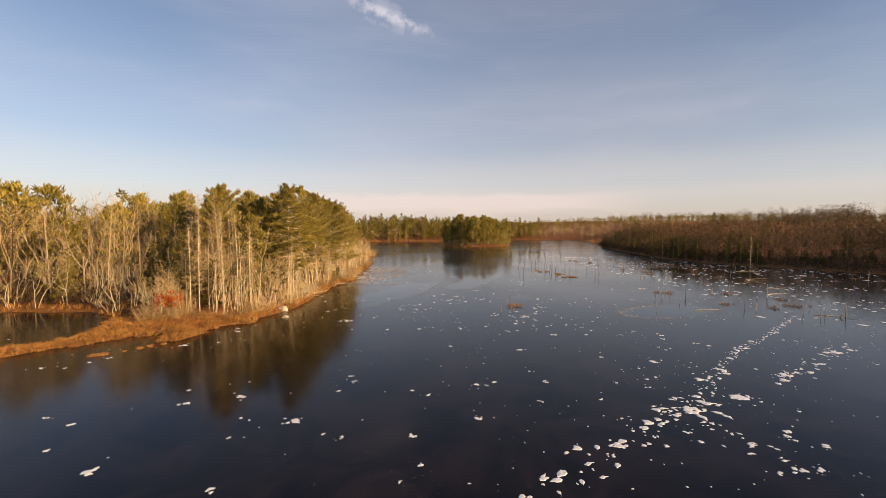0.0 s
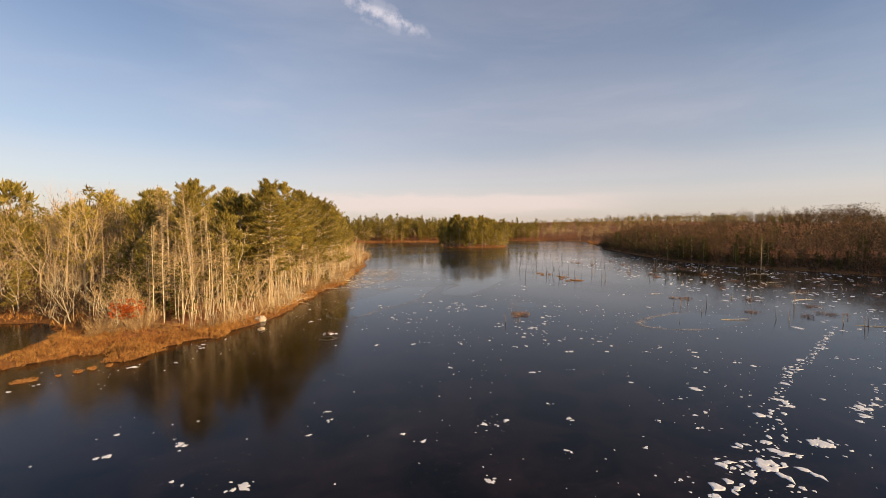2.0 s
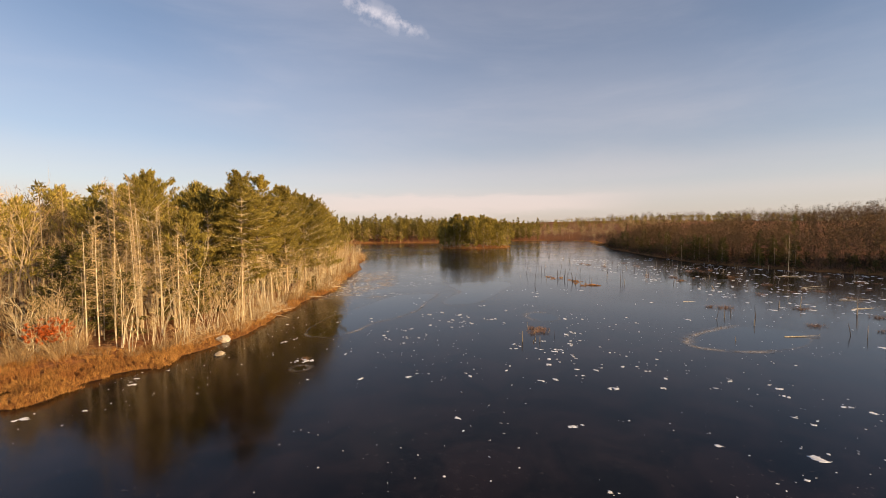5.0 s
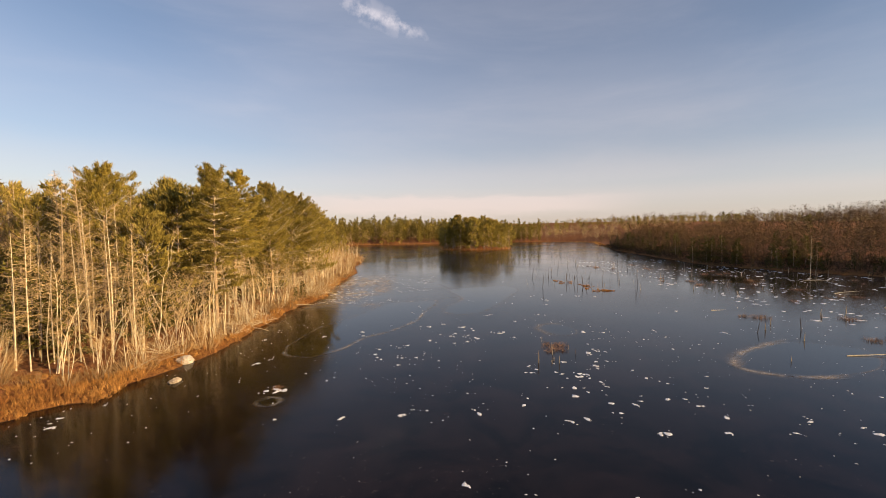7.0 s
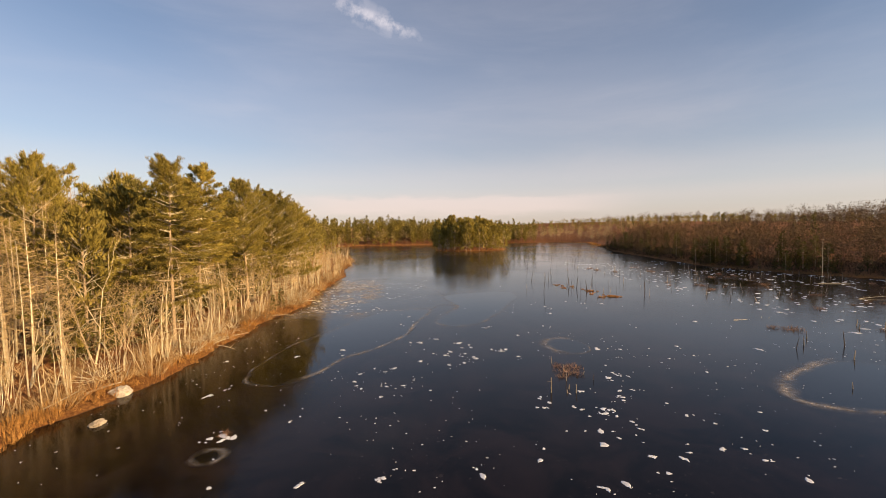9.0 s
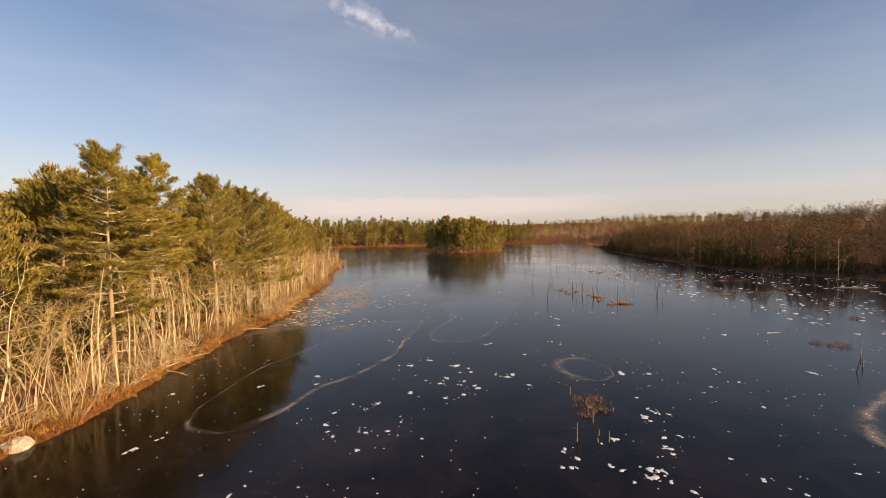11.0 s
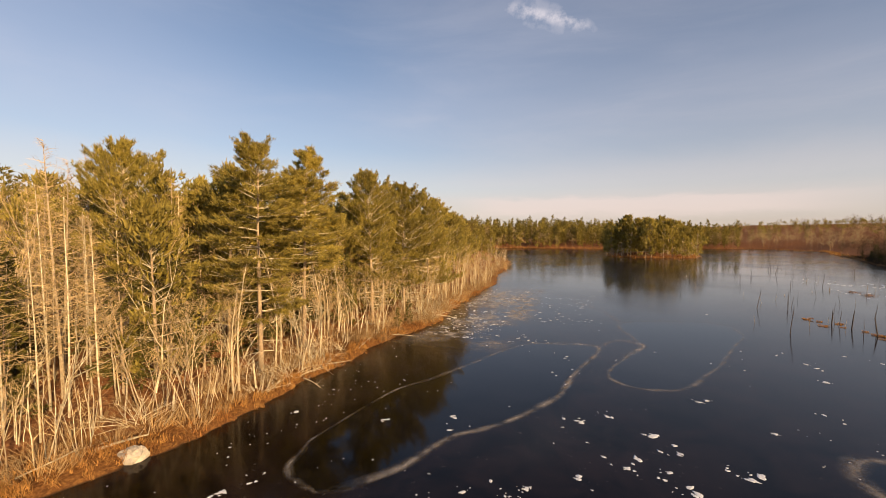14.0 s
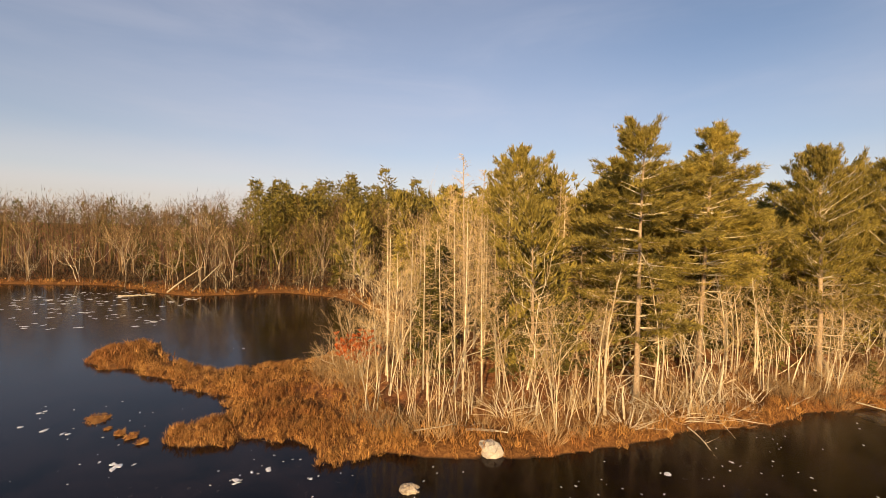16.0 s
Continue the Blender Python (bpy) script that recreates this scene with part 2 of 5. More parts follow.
# ---------------------------------------------------------------- the plan: shorelines, seen from above
EAST_SHORE = [(-24.6, 52.9), (-24.3, 54.5), (-24.9, 56.2), (-24.2, 58.2), (-23.6, 61.5), (-22.5, 65.4), (-22.1, 69), (-22.7, 74), (-22.8, 81), (-22.8, 87), (-22.3, 93), (-21.2, 101),
              (-22.8, 112), (-23.6, 128), (-24.2, 147), (-28, 165), (-31, 190), (-38, 232)]
FAR_SHORE = [(-52, 270), (-75, 320), (-92, 370), (-90, 405), (-60, 418), (-20, 420), (10, 425), (40, 450), (70, 480), (105, 472), (140, 465), (152, 430)]
RIGHT_SHORE = [(137, 380), (122, 320), (106, 270), (95, 207), (90, 165), (93, 148), (99, 134), (107, 122), (116, 107), (124, 80), (128, 40), (128, -20), (112, -80)]
NEAR_SHORE = [(60, -130), (-20, -150), (-80, -120), (-112, -60)]
COVE = [(-103, -6), (-99, 12), (-90, 22), (-83, 32), (-84, 40), (-85, 47), (-78, 56), (-63, 61), (-51, 60.5), (-45, 56), (-40.8, 50)]
SPIT = [(-40.9, 47.6), (-40.7, 45.3), (-43, 41.8), (-44.5, 40.2), (-48.5, 38.4), (-51, 36.1), (-51, 34), (-48.6, 33.3), (-45, 34.2), (-43.2, 36.2), (-42.6, 38.4), (-41, 40.2), (-38.5, 42.2), (-36.2, 44.7),
        (-34.8, 46.4), (-32.6, 47.5), (-31.2, 47.4), (-30.9, 45.4), (-30, 44.6), (-28.8, 44.5), (-28, 45.8), (-27.9, 47.3), (-28.3, 49), (-27.8, 51), (-26.3, 52.1)]
POND = np.array(EAST_SHORE + FAR_SHORE + RIGHT_SHORE + NEAR_SHORE + COVE + SPIT)
ISLAND = np.array([(3, 303), (9, 292), (24, 286), (40, 291), (50, 303), (52, 325), (40, 342), (18, 345), (5, 330)])


def lattice(ix, iy, seed):
    h = (ix * 374761393 + iy * 668265263 + seed * 974634777) & 0x7FFFFFFF
    h = ((h ^ (h >> 13)) * 1274126177) & 0x7FFFFFFF
    return ((h ^ (h >> 16)) % 65536) / 65535.0


def rough_noise(x, y, size, seed=0):
    """Smooth value noise from 0 to 1 with lumps of that size in metres."""
    x, y = np.asarray(x, float) / size, np.asarray(y, float) / size
    ix, iy = np.floor(x).astype(np.int64), np.floor(y).astype(np.int64)
    fx, fy = x - ix, y - iy
    fx, fy = fx * fx * (3 - 2 * fx), fy * fy * (3 - 2 * fy)
    top = lattice(ix, iy, seed) * (1 - fx) + lattice(ix + 1, iy, seed) * fx
    low = lattice(ix, iy + 1, seed) * (1 - fx) + lattice(ix + 1, iy + 1, seed) * fx
    return top * (1 - fy) + low * fy


def inside_by(poly, x, y):
    """Metres inside a closed outline (minus: outside)."""
    d = np.full(x.shape, 1e9)
    inside = np.zeros(x.shape, bool)
    for (ax, ay), (bx, by) in zip(poly, np.roll(poly, -1, axis=0)):
        ex, ey = bx - ax, by - ay
        s = np.clip(((x - ax) * ex + (y - ay) * ey) / (ex * ex + ey * ey), 0, 1)
        d = np.minimum(d, (x - ax - s * ex) ** 2 + (y - ay - s * ey) ** 2)
        if ey:
            inside ^= ((ay > y) != (by > y)) & (x < ex * (y - ay) / ey + ax)
    return np.where(inside, 1, -1) * np.sqrt(d)


def inland(x, y):
    """Metres from the water's edge, plus on land."""
    x, y = np.atleast_1d(np.asarray(x, float)), np.atleast_1d(np.asarray(y, float))
    d = np.maximum(-inside_by(POND, x, y), inside_by(ISLAND, x, y))
    return d + (rough_noise(x, y, 2.2, 3) - 0.5) * 1.2 + (rough_noise(x, y, 0.8, 4) - 0.5) * 0.8


def ease(v, a, b):
    s = np.clip((v - a) / (b - a), 0, 1)
    return s * s * (3 - 2 * s)


def height(x, y):
    """The ground's height over the ice."""
    x, y = np.atleast_1d(np.asarray(x, float)), np.atleast_1d(np.asarray(y, float))
    d = inland(x, y)
    bank = 0.32 * (1 - np.exp(-np.maximum(d, 0) / 0.5)) + 0.085 * np.clip(d - 3, 0, 22)
    bank = bank + (rough_noise(x, y, 1.1, 7) - 0.5) * 0.4 * ease(d, 0, 1.5) + (rough_noise(x, y, 6, 8) - 0.5) * 0.7 * ease(d, 3, 12)
    hills = 17 * ease(x + 0.12 * (y - 100), 100, 400) * ease(y, -200, 40) + 8 * ease(-x, 130, 260) + 13 * ease(y, 470, 1100) + 5 * ease(-x + 0.3 * (y - 150), 60, 140) * ease(y, 170, 260)
    far = ease(np.hypot(x, y), 600, 1500)
    hills = hills + (rough_noise(x, y, 160, 9) - 0.5) * 8 * ease(d, 30, 120) * (0.5 + far)
    return np.where(d > 0, bank + hills * ease(d, 6, 60), np.maximum(d * 0.35, -1.6))


def ground_at(x, y):
    return float(height(x, y)[0])


# ---------------------------------------------------------------- building meshes
class Shape:
    """Gathers tubes, spikes and blades into one mesh."""

    def __init__(self):
        self.verts, self.faces, self.count = [], [], 0

    def add(self, verts, faces):
        verts = np.asarray(verts, float).reshape(-1, 3)
        self.verts.append(verts)
        self.faces.extend([[i + self.count for i in f] for f in faces])
        self.count += len(verts)

    def tube(self, points, radii, sides=5):
        points = np.asarray(points, float)
        n = len(points)
        rings = []
        for i in range(n):
            t = points[min(i + 1, n - 1)] - points[max(i - 1, 0)]
            t = t / (np.linalg.norm(t) + 1e-9)
            s = np.cross(t, (0.31, 0.95, 0.05))
            s /= np.linalg.norm(s) + 1e-9
            u = np.cross(t, s)
            turn = np.arange(sides) * 2 * np.pi / sides
            rings.append(points[i] + radii[i] * (np.cos(turn)[:, None] * s + np.sin(turn)[:, None] * u))
        faces = [(i * sides + j, i * sides + (j + 1) % sides, (i + 1) * sides + (j + 1) % sides, (i + 1) * sides + j) for i in range(n - 1) for j in range(sides)]
        faces.append(tuple((n - 1) * sides + j for j in range(sides)))
        faces.append(tuple(sides - 1 - j for j in range(sides)))
        self.add(np.vstack(rings), faces)

    def spike(self, base, tip, r):
        """A thin three-sided twig that runs to a point."""
        base, tip = np.asarray(base, float), np.asarray(tip, float)
        t = tip - base
        s = np.cross(t, (0.3, 0.2, 0.93))
        s = s / (np.linalg.norm(s) + 1e-9) * r
        u = np.cross(t, s)
        u = u / (np.linalg.norm(u) + 1e-9) * r
        self.add([base + s, base - 0.5 * s + 0.87 * u, base - 0.5 * s - 0.87 * u, tip], [(0, 1, 3), (1, 2, 3), (2, 0, 3)])

    def blades(self, centres, ways, count, length, width, spread, rng):
        """Bunches of narrow leaves that fan out from each centre."""
        centres, ways = np.repeat(np.asarray(centres, float), count, 0), np.repeat(np.asarray(ways, float), count, 0)
        n = len(centres)
        w = ways + rng.normal(0, spread, (n, 3))
        w /= np.linalg.norm(w, axis=1)[:, None] + 1e-9
        side = np.cross(w, rng.normal(0, 1, (n, 3)))
        side /= np.linalg.norm(side, axis=1)[:, None] + 1e-9
        long = length * rng.uniform(0.6, 1.25, n)[:, None]
        wide = width * rng.uniform(0.7, 1.3, n)[:, None]
        root = centres + rng.normal(0, length * 0.18, (n, 3))
        v = np.stack([root - side * wide * 0.5, root + side * wide * 0.5, root + w * long], 1).reshape(-1, 3)
        base = np.arange(n) * 3 + self.count
        self.verts.append(v)
        self.faces.extend(np.stack([base, base + 1, base + 2], 1).tolist())
        self.count += 3 * n

    def mesh(self, name, material, smooth=False):
        me = bpy.data.meshes.new(name)
        me.from_pydata(np.vstack(self.verts), [], self.faces)
        me.materials.append(material)
        if smooth:
            me.shade_smooth()
        return me


def joined(name, pieces):
    """One mesh out of shapes with materials of their own."""
    me = bpy.data.meshes.new(name)
    verts, faces, slots, base = [], [], [], 0
    for slot, (shape, material) in enumerate(pieces):
        if not shape.verts:
            continue
        v = np.vstack(shape.verts)
        verts.append(v)
        faces.extend([[i + base for i in f] for f in shape.faces])
        slots.extend([slot] * len(shape.faces))
        base += len(v)
    me.from_pydata(np.vstack(verts), [], faces)
    for _, material in pieces:
        me.materials.append(material)
    me.polygons.foreach_set("material_index", slots)
    return me


def part(name, shape, material, parent, label="", smooth=False):
    me = joined(name, shape) if isinstance(shape, list) else shape.mesh(name, material, smooth)
    ob = new(name, me)
    ob.parent = parent
    if label:
        tagged(ob, label)
    return ob


def from_arrays(name, verts, faces, material):
    me = bpy.data.meshes.new(name)
    me.from_pydata(verts, [], faces)
    me.materials.append(material)
    return me


def parked(ob):
    """Keeps a finished tree as the pattern for copies; the pattern itself is planted by the first call of plant()."""
    ob["planted"] = 0
    return ob


def plant(pattern, x, y, scale=1.0, turn=None, lean=0.0, sink=0.05, z=None, rng=random):
    turn = rng.uniform(0, 360) if turn is None else turn
    m = pose(x, y, (ground_at(x, y) if z is None else z) - sink, rng.uniform(-lean, lean), rng.uniform(-lean, lean), turn)
    if pattern["planted"]:
        ob = copy_thing(pattern, m)
    else:
        ob = pattern
        ob.matrix_basis = m
    pattern["planted"] = 1
    ob.scale = (scale, scale, scale * rng.uniform(0.95, 1.06))
    return ob


# ---------------------------------------------------------------- ground and ice
def spaced(spans):
    """Grid lines: (end, step) after a start."""
    at, lines = spans[0], [spans[0]]
    for end, step in spans[1:]:
        n = max(1, round((end - at) / step))
        lines += [at + (end - at) * (i + 1) / n for i in range(n)]
        at = end
    return np.array(lines)


def build_ground():
    xs = spaced([-2600, (-800, 300), (-260, 45), (-112, 8), (-56, 2), (-18, 0.7), (0, 3), (56, 4), (160, 3), (300, 10), (700, 40), (2600, 320)])
    ys = spaced([-2400, (-400, 400), (-160, 40), (24, 6), (30, 2), (108, 0.7), (240, 2.5), (500, 5), (700, 20), (1500, 80), (4200, 450)])
    gx, gy = np.meshgrid(xs, ys)
    gz = height(gx.ravel(), gy.ravel())
    verts = np.stack([gx.ravel(), gy.ravel(), gz], 1)
    w = len(xs)
    i = (np.arange(len(ys) - 1)[:, None] * w + np.arange(w - 1)[None, :]).ravel()
    faces = np.stack([i, i + 1, i + w + 1, i + w], 1).tolist()
    ob = new("ground", from_arrays("ground", verts, faces, GROUND))
    ob.data.shade_smooth()
    tagged(ob, "russet leaf litter and tan sedge on low banks", "ground", kind="structure")


def build_ice():
    xs, ys = spaced([-160, (260, 20)]), spaced([-200, (560, 20)])
    gx, gy = np.meshgrid(xs, ys)
    verts = np.stack([gx.ravel(), gy.ravel(), np.zeros(gx.size)], 1)
    w = len(xs)
    i = (np.arange(len(ys) - 1)[:, None] * w + np.arange(w - 1)[None, :]).ravel()
    ob = new("pond_ice", from_arrays("pond_ice", verts, np.stack([i, i + 1, i + w + 1, i + w], 1).tolist(), ICE))
    tagged(ob, "dark thin ice on a still pond, mirroring the sky", "ice", kind="structure")


build_ground()
build_ice()


# ---------------------------------------------------------------- trees
def bent(start, way, length, steps, wander, rng, lift=0.0):
    """A crooked line of points."""
    p, w = np.array(start, float), np.array(way, float)
    w /= np.linalg.norm(w)
    points = [p.copy()]
    for _ in range(steps):
        w = w + rng.normal(0, wander, 3) + np.array((0, 0, lift))
        w /= np.linalg.norm(w)
        p = p + w * length / steps
        points.append(p.copy())
    return points


def white_pine(seed, tall=20.0, spread=3.6, clear=0.28, whorl=0.62, sprays=7, leaves=7, label="", each_limb=False, leaf=(0.33, 0.055), tiered=True, limbs=(4, 7), outline=None):
    """A straight pine with ragged flat tiers of limbs, upswept sprays and dead stubs below."""
    rng = np.random.default_rng(seed)
    root = tagged(new("white_pine"), label or "tall white pine with olive-green tiers of needles", "tree", "pines on the wooded point")
    trunk, crown, wood = Shape(), Shape(), Shape()
    line = bent((0, 0, -0.3), (0, 0, 1), tall + 0.3, 12, 0.012, rng)
    radii = [0.22 * tall / 20 * (1 - i / 12) ** 0.8 + 0.02 for i in range(13)]
    radii[0] *= 1.25
    trunk.tube(line, radii, 8)
    line = np.array(line)

    def on_trunk(z):
        return np.array([np.interp(z, line[:, 2], line[:, i]) for i in range(2)] + [z])

    z = tall * 0.09
    marks, reaches = outline or (((0, 0.15, 0.5, 0.78, 0.9, 1), (0.7, 1, 0.9, 0.5, 0.36, 0.15)) if tiered else ((0, 0.12, 0.45, 0.72, 0.88, 1), (0.75, 1, 1, 0.82, 0.55, 0.2)))
    centres, ways = [], []
    while z < tall - 0.3:
        h = z / tall
        live = h > clear
        heavy = rng.uniform(0.75, 1.15)
        for k in range(rng.integers(*limbs) + (2 if h > 0.7 and not each_limb else 0) if live else rng.integers(2, 5)):
            turn = rng.uniform(0, 2 * np.pi)
            reach = spread * heavy * (np.interp((h - clear) / (1 - clear), marks, reaches) * rng.uniform(0.55, 1.2) if live else rng.uniform(0.4, 0.95))
            rise = np.interp(h, [0.2, 0.6, 0.86, 1], [-0.15, 0.0, 0.3, 1.5] if tiered else [0.0, 0.4, 0.8, 1.6]) + rng.normal(0, 0.09)
            way = np.array((math.cos(turn), math.sin(turn), rise))
            path = np.array(bent(on_trunk(z + rng.uniform(-0.12, 0.12)), way, reach, 4, 0.06, rng, 0.05 if live else -0.03))
            limb = Shape() if each_limb else wood
            if each_limb:
                limb.tube(path, [0.03 * reach / 3 + 0.012, 0.024 * reach / 3 + 0.01, 0.02, 0.013, 0.006], 4)
            else:
                limb.spike(path[0], path[-1], 0.03 * reach / 3 + 0.012)
            flat = np.array((-way[1], way[0], 0))
            if live:
                for j in range(int(sprays * (0.55 + 0.6 * reach / spread)) + 1):
                    s = rng.uniform(0.36 if tiered else 0.22, 1.0) if j else 1.0
                    p = np.array([np.interp(s * 4, range(5), path[:, i]) for i in range(3)])
                    sign = rng.choice((-1, 1))
                    out = way * 0.7 + flat * sign * rng.uniform(0.2, 1.0) * (1.2 - s) * 1.6 + np.array((0, 0, rng.uniform(-0.05, 0.16) if tiered else rng.uniform(0.2, 0.7)))
                    out /= np.linalg.norm(out)
                    long = reach * (1.15 - 0.75 * s) * 0.42 + 0.25
                    if each_limb:
                        limb.spike(p, p + out * long, 0.012)
                    for q in np.linspace(0.3, 1.0, 3 if long < 0.7 else 4):
                        centres.append(p + out * long * q + rng.normal(0, 0.1, 3) * (1, 1, 0.5 if tiered else 1))
                        ways.append(out + np.array((0, 0, 0.3 if tiered else 0.6)))
            else:
                for _ in range(4 if each_limb else 2):
                    p = path[rng.integers(1, 5)]
                    limb.spike(p, p + rng.normal(0, 0.4, 3) * reach / 2.5, 0.012)
            if each_limb:
                part("limb", limb, PALE_BARK, root)
        z += whorl * (1.12 if tiered and each_limb and live else 1.0) * rng.uniform(0.75, 1.3) * (1.15 - 0.6 * h)
    for _ in range(5):
        centres.append(line[-1] + rng.normal(0, 0.12, 3))
        ways.append((0, 0, 1))
    crown.blades(centres, ways, leaves, *leaf, 0.5, rng)
    if each_limb:
        part("trunk", trunk, PINE_BARK, root, smooth=True)
    else:
        part("trunk", [(trunk, PINE_BARK), (wood, PALE_BARK)], None, root)
    part("crown", crown, PINE_NEEDLES, root)
    return parked(root)


def hemlock(seed, tall=11.0, spread=2.4, material=None, name="hemlock", label="dark green young hemlock with drooping sprays", leaves=5, low=0.12):
    """A dense cone of drooping sprays."""
    rng = np.random.default_rng(seed)
    root = tagged(new(name), label, "tree", "evergreens of the understorey")
    trunk, crown = Shape(), Shape()
    trunk.tube(bent((0, 0, -0.3), (0, 0, 1), tall + 0.2, 6, 0.01, rng), [0.14 * tall / 11 * (1 - i / 6) + 0.015 for i in range(7)], 6)
    centres, ways = [], []
    z = tall * low
    while z < tall - 0.2:
        h = (z / tall - low) / (1 - low)
        for k in range(rng.integers(4, 7)):
            turn = rng.uniform(0, 2 * np.pi)
            reach = spread * (1 - h) ** 0.75 * rng.uniform(0.55, 1.15) + 0.2
            way = np.array((math.cos(turn), math.sin(turn), np.interp(h, [0, 1], [-0.12, 0.7])))
            trunk.spike((0, 0, z), np.array((0, 0, z)) + way * reach, 0.025)
            for j in range(max(3, int(5.5 * reach))):
                s = rng.uniform(0.25, 1.0)
                p = np.array((0, 0, z)) + way * reach * s + rng.normal(0, 0.17, 3) * (1, 1, 0.6)
                centres.append(p)
                ways.append(way + np.array((0, 0, -0.15)))
        z += 0.48 * rng.uniform(0.8, 1.25)
    crown.blades(centres, ways, leaves, 0.55, 0.16, 0.5, rng)
    part("trunk", trunk, PINE_BARK, root)
    part("crown", crown, material or HEMLOCK_NEEDLES, root)
    return parked(root)


def dead_spruce(seed, tall=13.0, dense=1.0, curl=0.1):
    """A grey standing pole that keeps short upcurled limbs."""
    rng = np.random.default_rng(seed)
    root = tagged(new("dead_spruce"), "bare pale standing dead spruce with short limbs", "tree", "bare trees of the point")
    trunk, limbs = Shape(), Shape()
    line = np.array(bent((0, 0, -0.3), (0, 0, 1), tall, 8, 0.012, rng))
    trunk.tube(line, [0.05 * tall / 13 * (1 - i / 8) ** 0.8 + 0.013 for i in range(9)], 6)
    z = tall * 0.22
    while z < tall - 0.5:
        turn = rng.uniform(0, 2 * np.pi)
        reach = np.interp(z / tall, [0.2, 0.45, 1], [1.1, 1.5, 0.35]) * rng.uniform(0.35, 1.2)
        at = [np.interp(z, line[:, 2], line[:, i]) for i in range(2)] + [z]
        path = bent(at, (math.cos(turn), math.sin(turn), rng.uniform(-0.1, 0.25)), reach, 3, 0.12, rng, curl)
        limbs.tube(path, [0.024, 0.018, 0.012, 0.005], 3)
        for _ in range(3):
            p = path[rng.integers(1, 4)]
            limbs.spike(p, p + rng.normal(0, 0.28, 3), 0.009)
        z += rng.uniform(0.05, 0.2) / dense
    part("trunk", [(trunk, PALE_BARK), (limbs, TWIGS)], None, root)
    return parked(root)


def larch(seed, tall=17.0):
    """A bare larch: a slender cone of fine tan twigs."""
    rng = np.random.default_rng(seed)
    root = tagged(new("larch"), "leafless larch, a slender cone of fine tan twigs", "tree", "bare trees of the point")
    trunk, twigs = Shape(), Shape()
    line = np.array(bent((0, 0, -0.3), (0, 0, 1), tall, 8, 0.01, rng))
    trunk.tube(line, [0.1 * (1 - i / 8) ** 0.8 + 0.015 for i in range(9)], 6)
    z = tall * 0.2
    while z < tall - 0.2:
        turn = rng.uniform(0, 2 * np.pi)
        reach = np.interp(z / tall, [0.2, 0.35, 0.75, 1], [1.5, 2.2, 1.5, 0.15]) * rng.uniform(0.6, 1.15)
        at = [np.interp(z, line[:, 2], line[:, i]) for i in range(2)] + [z]
        path = bent(at, (math.cos(turn), math.sin(turn), 0.25), reach, 3, 0.08, rng, 0.12)
        twigs.tube(path, [0.022, 0.016, 0.012, 0.005], 3)
        for _ in range(7):
            p = path[rng.integers(0, 4)] * 1.0
            twigs.spike(p, p + np.array((math.cos(turn), math.sin(turn), 0.3)) * rng.uniform(0.1, 0.4) + rng.normal(0, 0.2, 3), 0.01)
        z += rng.uniform(0.08, 0.2)
    part("trunk", trunk, GREY_BARK, root)
    part("crown", twigs, TWIGS, root)
    return parked(root)


def fork(wood, twigs, start, way, length, r, depth, rng, wander=0.16, lift=0.1, fine=5, spreadout=0.55):
    """A limb that divides and ends in fine twigs."""
    steps = 4 if depth > 1 else 3
    path = bent(start, way, length, steps, wander, rng, lift)
    radii = [r * (1 - 0.36 * i / steps) for i in range(steps + 1)]
    (wood if depth > 0 else twigs).tube(path, radii, 5 if r > 0.05 else 3)
    w = np.array(path[-1]) - np.array(path[-2])
    w /= np.linalg.norm(w)
    if depth == 0:
        for _ in range(fine):
            p = path[rng.integers(1, steps + 1)]
            twigs.spike(p, p + (w + rng.normal(0, 0.55, 3)) * length * rng.uniform(0.25, 0.6), max(0.008, r * 0.55))
        return
    for k in range(rng.integers(2, 4)):
        side = w + rng.normal(0, spreadout, 3) + np.array((0, 0, 0.15))
        i = steps if k < 2 else rng.integers(steps // 2, steps + 1)
        fork(wood, twigs, path[i], side, length * rng.uniform(0.6, 0.95), radii[i] * 0.8, depth - 1, rng, wander, lift, fine, spreadout)


def bare_clump(seed, stems=4, tall=8.0, thick=0.09, splay=0.16, fine=5, depth=2, bark=None, twig=None, label="clump of pale leafless stems leaning over the shore", name="bare_tree"):
    """Several crooked stems from one root, leafless."""
    rng = np.random.default_rng(seed)
    root = tagged(new(name), label, "tree", "bare trees of the point")
    for _ in range(stems):
        trunk, twigs = Shape(), Shape()
        turn = rng.uniform(0, 2 * np.pi)
        foot = np.array((math.cos(turn), math.sin(turn), 0)) * rng.uniform(0.05, 0.4 if stems > 1 else 0.05)
        foot[2] = -0.25
        way = np.array((math.cos(turn) * splay, math.sin(turn) * splay, 1)) + rng.normal(0, 0.05, 3)
        high = tall * rng.uniform(0.7, 1.1)
        fork(trunk, twigs, foot, way, high * (0.42 if depth < 3 else 0.33), thick * rng.uniform(0.7, 1.2), depth, rng, 0.1, 0.05, fine, 0.5)
        part("stem", [(trunk, bark or PALE_BARK), (twigs, twig or TWIGS)], None, root)
    return parked(root)


